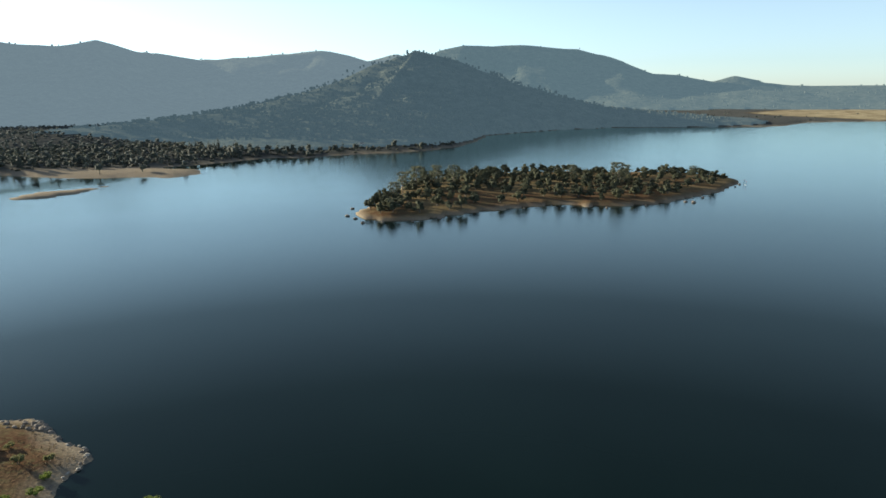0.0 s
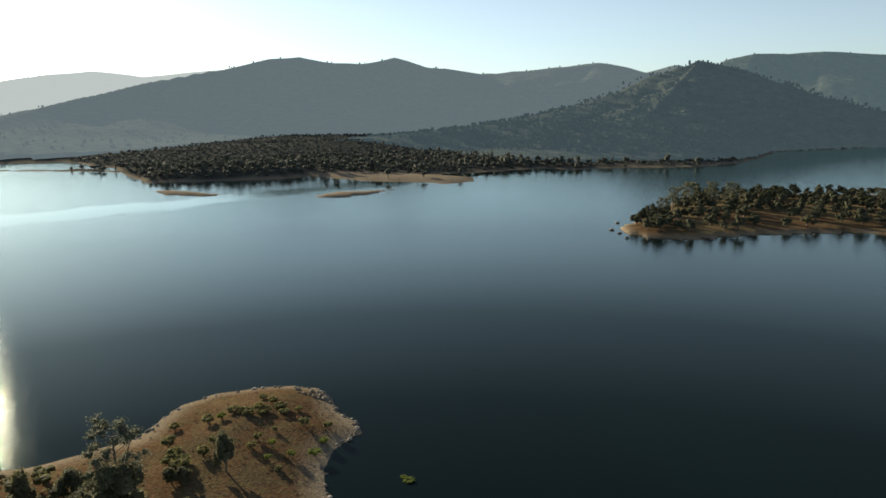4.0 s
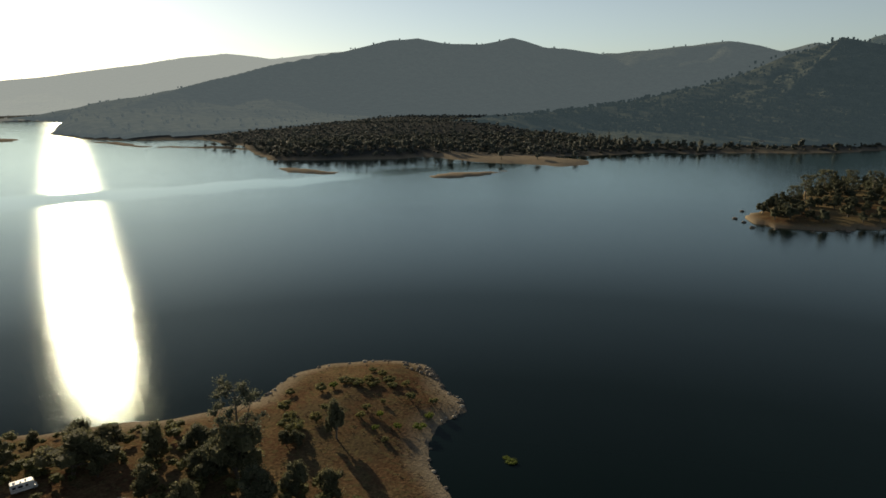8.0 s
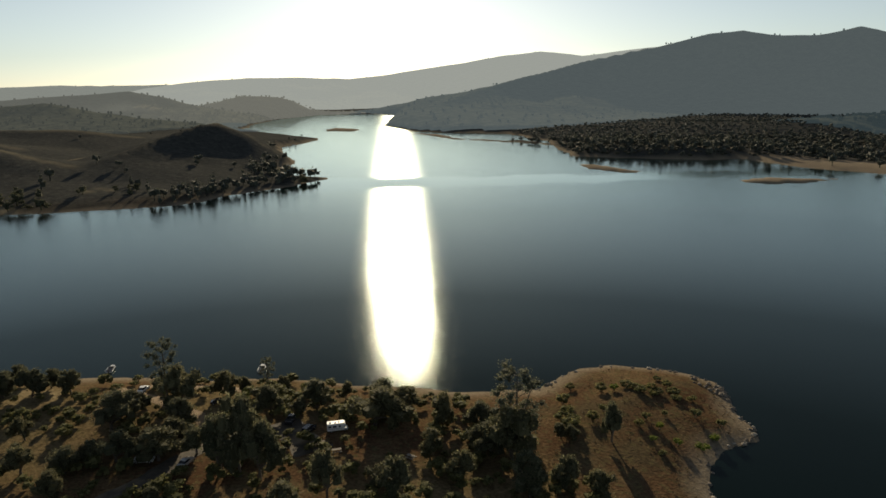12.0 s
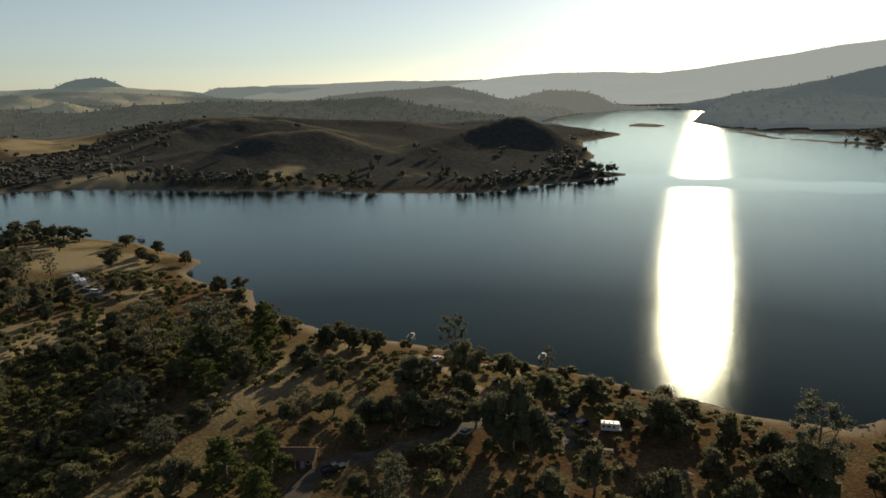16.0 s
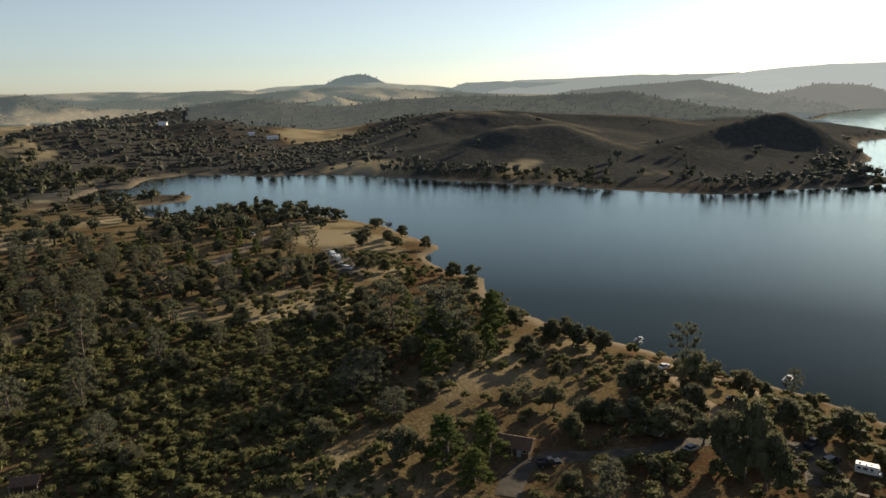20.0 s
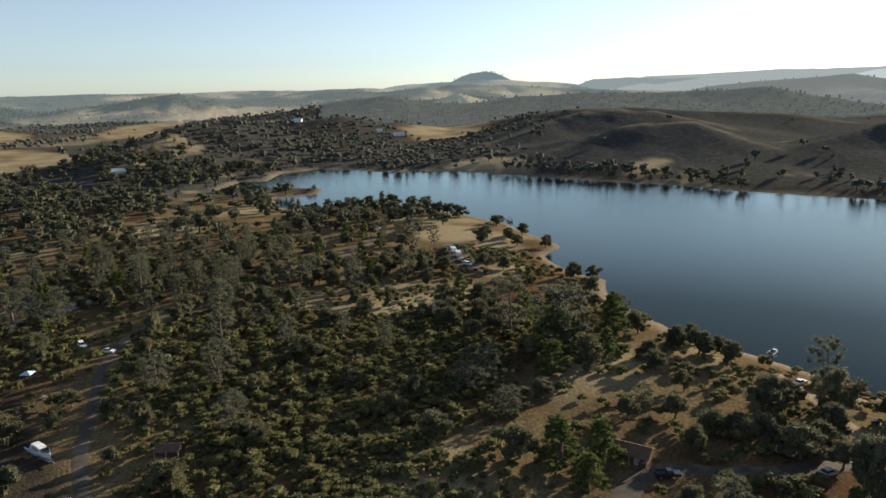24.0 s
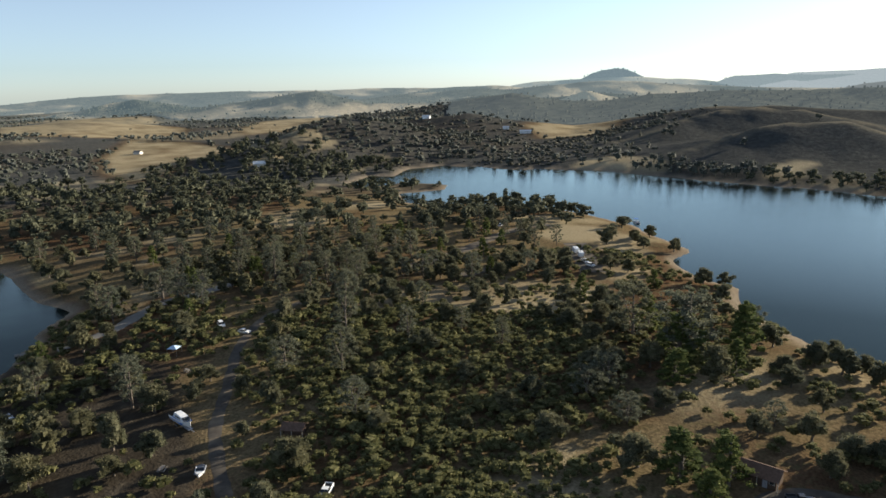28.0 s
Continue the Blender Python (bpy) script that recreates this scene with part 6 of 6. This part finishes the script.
def picnic_table():
    ob = thing("picnic_table", "weathered timber picnic table on bare ground", "table", "picnic tables of the camp")
    for k in range(4):
        piece("top_plank", box_bm(2.2, 0.2, 0.05, (0, -0.33 + k * 0.22, 0.75)), WOOD, ob)
    for sy in (1, -1):
        piece("bench_plank", box_bm(2.2, 0.28, 0.05, (0, sy * 0.75, 0.45)), WOOD, ob)
    for sx in (-0.8, 0.8):
        piece("cross_beam", box_bm(0.1, 1.7, 0.1, (sx, 0, 0.38)), WOOD, ob)
        for sy in (1, -1):
            piece("leg", tube_bm([(sx, sy * 0.6, -0.05), (sx, sy * 0.2, 0.74)], 0.05, 4), WOOD, ob)
    return ob


def sun_canopy():
    ob = thing("sun_canopy", "pale blue pop-up canopy over a camp site", "canopy")
    bm = bmesh.new()
    bmesh.ops.create_cone(bm, segments=4, radius1=2.3, radius2=0.05, depth=0.8, cap_ends=False)
    bm.transform(Matrix.Translation((0, 0, 2.6)) @ Matrix.Rotation(math.pi / 4, 4, "Z"))
    roof = piece("canopy_roof", bm, plain("pale_blue_cloth", (0.42, 0.55, 0.68), 0.7), ob)
    for sx in (-1.55, 1.55):
        for sy in (-1.55, 1.55):
            piece("pole", tube_bm([(sx, sy, -0.1), (sx, sy, 2.25)], 0.03), CHROME, ob)
            piece("foot_plate", box_bm(0.15, 0.15, 0.03, (sx, sy, 0.01)), CHROME, ob)
    return ob


def strip(name, line, width, material, label, lift=0.10):
    """A road laid over the ground along a line."""
    pts = [Vector((*p, 0)) for p in line]
    path = []
    for k, (a, b) in enumerate(zip(pts, pts[1:])):
        before, after = pts[max(k - 1, 0)], pts[min(k + 2, len(pts) - 1)]
        n = max(2, int((b - a).length / 1.5))
        for i in range(n):
            t = i / n
            path.append(0.5 * (2 * a + (b - before) * t + (2 * before - 5 * a + 4 * b - after) * t * t + (3 * a - before - 3 * b + after) * t ** 3))
    path.append(pts[-1])
    verts, cols = [], 5
    for k, p in enumerate(path):
        way = (path[min(k + 1, len(path) - 1)] - path[max(k - 1, 0)]).normalized()
        side = Vector((-way.y, way.x, 0))
        wide = width * (1 + 0.10 * math.sin(k * 0.7) + 0.06 * math.sin(k * 1.9))
        for c in range(cols):
            q = p + side * wide * (c / (cols - 1) - 0.5)
            verts.append((q.x, q.y, 0))
    verts = np.array(verts)
    verts[:, 2] = ground_at(verts[:, 0], verts[:, 1]) + lift - 0.08 * (np.abs(np.arange(len(verts)) % cols - 2) == 2)
    i, j = np.meshgrid(np.arange(len(path) - 1), np.arange(cols - 1), indexing="ij")
    faces = np.stack([i * cols + j, i * cols + j + 1, (i + 1) * cols + j + 1, (i + 1) * cols + j], -1).reshape(-1, 4)
    return tagged(new(name, mesh_of(name, verts, faces, material, True)), label, "road", kind="structure")


strip("road_camp", ROAD_CAMP, 3.2, ASPHALT, "narrow worn asphalt camp road")
strip("road_ramp", ROAD_RAMP, 6.5, CONCRETE, "pale concrete boat ramp road running to the cove")
strip("road_point", ROAD_POINT, 6.5, ASPHALT, "grey asphalt loop road on the point")
strip("road_pads", ROAD_POINT_B, 7.0, ASPHALT, "grey asphalt parking pads")
strip("road_front", ROAD_FRONT, 5.0, ASPHALT, "worn asphalt camp road in the shade")
strip("lane_front", LANE_FRONT, 3.8, DIRT, "pale sandy camp lane down to the shore")
strip("lane_pad", LANE_PAD, 3.6, ASPHALT, "short asphalt lane to the shore site", 0.12)
strip("parking_point", [(-341, -115), (-315, -102), (-287, -88)], 11, ASPHALT, "asphalt parking area on the point")
strip("parking_front", [(-157, 57), (-148, 57.5), (-138, 58)], 9, ASPHALT, "asphalt parking pad of the shore site")
strip("shore_track", [(-205, 36), (-196, 46), (-188, 54), (-176, 66)], 4, DIRT, "sandy track behind the beach")

rest(motorhome(), -145, 67, 68).scale = (0.68, 0.76, 0.76)
rest(car("dark parked off-road car beside a motorhome", DARK_PAINT, "suv"), -148.5, 61, 125)
rest(car("dark parked pickup under shore oaks", DARK_PAINT, "pickup"), -156, 59.5, 140)
rest(car("silver parked car on a shaded camp road", SILVER), -155.2, 24.2, 62)
rest(car("white parked car on the sandy shore", WHITE), -200.5, 33.3, 140)
rest(car("silver parked car under the oaks", SILVER), -148.6, 31.6, 130)
rest(car("black parked car behind shore oaks", DARK_PAINT), -178, 48, 60)
rest(car("white parked pickup in the brush", WHITE, "pickup"), -96.8, -83.8, 20)
rest(car("white parked car beside the camp road", WHITE), -158.3, -167.5, 100)
rest(car("white parked off-road car in oak shade", WHITE, "suv"), -160, -180, 60)
rest(car("dark parked pickup at the washroom", DARK_PAINT, "pickup"), -137, 0, 110)
for k, (x, y, turn) in enumerate([(-359, -170, 20), (-354, -172.5, 15), (-349, -173, 25), (-364, -168, 10)]):
    rest(car(("white", "dark", "red", "silver")[k] + " parked car on the point", (WHITE, DARK_PAINT, RED_PAINT, SILVER)[k], ("suv", "sedan", "sedan", "pickup")[k]), x, y, turn)
rest(trailer(), -312, -102, 25)
rest(trailer("white camping trailer on the point's parking area"), -319.5, -107, 30)
rest(car("white parked pickup beside camping trailers", WHITE, "pickup"), -303, -97, 40)
rest(car("white parked off-road car at the parking area", WHITE, "suv"), -297, -92.5, 65)
rest(cruiser(), -104, -134, 75)
rest(runabout("white motor boat drawn up on the dry cove shore", TRIM), -73, -149.5, 175)
rest(runabout("blue and white motor boat on the dry shore", BLUE), -88.4, -182, 80)
rest(runabout("small white boat beside the oaks", TRIM, length=4.2), -91, -113.5, 40)
for x, y, turn, band in ((-229.5, 29.5, 155, TRIM), (-201.5, 68.5, 150, TRIM)):
    rest(runabout("white motor boat afloat by the camp shore", band), x, y, turn, -0.25)
rest(pontoon_boat(), -425.6, -104, 30, 0.05)
rest(sun_canopy(), -136, -175, 20)
rest(cabin("brown washroom with a wide shingled roof and porch posts", "washroom", 7.2, 4.8, 2.5, BROWN_ROOF, BROWN_WALL, True, 2, True), -142.5, -7.5, 78)
rest(cabin("small brown roofed shelter in the brush", "shelter", 4.5, 3.2, 2.3, BROWN_ROOF, BROWN_WALL, False, 0, True), -113, -106, 110)
for x, y, turn in ((-122.5, 74.5, 20), (-135, 62, 70), (-166, 46, 10), (-88, -122, 30), (-128, -160, 80), (-300, -120, 40), (-182, 62, 30), (-158, 72, 100)):
    rest(picnic_table(), x, y, turn)

# the floating dock of the cove
dock = thing("floating_dock", "pale floating dock reaching from the ramp into the cove", "dock")
ax, ay, bx, by = -129.5, -228.5, -119.5, -235.0
span = math.hypot(bx - ax, by - ay)
for k in range(8):
    piece("deck_panel", box_bm(span / 8 - 0.06, 1.9, 0.14, (span * (k + 0.5) / 8, 0, 0.42), 0.02), CONCRETE, dock)
for sy in (1, -1):
    piece("side_beam", box_bm(span, 0.14, 0.24, (span / 2, sy * 1.0, 0.34)), WOOD, dock)
for k in range(4):
    piece("float_drum", disc_bm(0.3, 1.7, (span * (k + 0.5) / 4, 0, 0.06), "Y", 10, 0.05), BLACK, dock)
for k in range(3):
    piece("pile", tube_bm([(span * (0.1 + 0.4 * k), 1.15, -1.5), (span * (0.1 + 0.4 * k), 1.15, 1.3)], 0.11, 8), WOOD, dock)
dock.matrix_basis = pose(ax, ay, 0.1, 0, 0, math.degrees(math.atan2(by - ay, bx - ax)))

# houses and barns far off
rest(cabin("long white barn in a valley behind the bay", "barn", 17, 7, 3.6, PALE_ROOF, WHITE, True, 7), -1015, -425, 118)
rest(cabin("white barn beside a longer barn", "barn", 9, 6, 3.4, PALE_ROOF, WHITE, True, 4), -1030, -465, 118)
rest(cabin("small white house on a wooded hill", "house", 14, 9, 4, PALE_ROOF, WHITE), -1079, -641, 100)
rest(cabin("white roofed shed among the oaks", "shed", 12, 8, 3.6, PALE_ROOF, CREAM), -518, -504, 130)
for x, y, turn, l in ((-420, 1230, 20, 14), (-330, 1310, 70, 12), (-610, 1260, 40, 15), (-255, 1420, 10, 13), (-120, 1040, 60, 12), (-880, -700, 20, 18), (-1130, -900, 50, 16), (-640, -850, 100, 15)):
    rest(cabin("small pale house among trees on the far shore", "house", l * 0.75, 6.5, 3.4, WOOD, CREAM), x, y, turn)


# stones of the shores
def stone_mesh(seed, material):
    bm = bmesh.new()
    bmesh.ops.create_icosphere(bm, subdivisions=2, radius=0.5)
    for v in bm.verts:
        k = 1 + 0.45 * noise.noise(v.co * 1.8 + Vector((seed * 7.3, 0, 0))) + 0.2 * noise.noise(v.co * 4 + Vector((0, seed * 3.1, 0)))
        v.co = Vector((v.co.x * 1.2, v.co.y, v.co.z * 0.75)) * k
    me = bpy.data.meshes.new("stone")
    bm.to_mesh(me)
    bm.free()
    me.materials.append(material)
    return me


stones = [stone_mesh(k, STONE) for k in range(4)] + [stone_mesh(9 + k, PALE_STONE) for k in range(2)]


def put_stone(x, y, size, label, group, z=None, kinds=6):
    ob = tagged(new("stone", stones[int(rng.integers(kinds))]), label, "stone", group)
    z = max(float(ground_at(x, y)), -0.15 * size) if z is None else z
    ob.matrix_basis = Matrix.LocRotScale((x, y, z + 0.1 * size), Euler((0, 0, rng.random() * 6.28)), (size, size * (0.7 + 0.5 * rng.random()), size * (0.6 + 0.5 * rng.random())))


for k in range(120):
    a = HEADLAND_SHORE[3:]
    i = int(rng.integers(len(a) - 1))
    t = rng.random()
    inn = 0.4 + 1.9 * rng.random()
    x, y = a[i][0] + t * (a[i + 1][0] - a[i][0]), a[i][1] + t * (a[i + 1][1] - a[i][1])
    cx0, cy0 = -112, 138
    d = math.hypot(cx0 - x, cy0 - y)
    put_stone(x + (cx0 - x) / d * inn, y + (cy0 - y) / d * inn, 0.35 + 0.9 * rng.random() ** 2, "small weathered stone along the headland's edge", "stones of the headland")
for k in range(46):
    x, y = -107 + 5.0 * rng.normal(), 168 + 2.6 * rng.normal()
    if shore_depth(np.array([x]), np.array([y]))[0][0] < 0.2:
        continue
    put_stone(x, y, 0.6 + 1.1 * rng.random(), "dark boulder at the headland's tip", "stones of the headland", None, 4)
for x, y, s in ((-66.8, 481, 3.0), (-67, 512, 2.6), (-53, 454, 2.4), (-60, 470, 2.8), (-40, 455, 2.2), (-20, 456, 2.0), (-2, 466, 2.6), (185, 522, 2.5), (190, 519, 3.2), (205, 541, 2.4), (150, 506, 2.0), (120, 500, 2.2), (60, 503, 1.8), (255, 600, 2.2), (265, 615, 2.4)):
    put_stone(x, y, s, "dark boulder at the island's waterline", "boulders of the island", 0.1, 4)
for x, y in ((268.7, 610.5), (272, 622)):
    buoy = rest(thing("buoy", "slim dark marker buoy in the water", "buoy", "marker buoys"), x, y, 0, -0.2)
    piece("float_collar", disc_bm(0.5, 0.4, (0, 0, 0.25), "Z", 12, 0.08), WHITE, buoy)
    piece("mast", disc_bm(0.16, 3.0, (0, 0, 1.7), "Z", 8, 0.02), BLACK, buoy)
    piece("top_mark", disc_bm(0.32, 0.5, (0, 0, 3.3), "Z", 10, 0.05), TAIL, buoy)
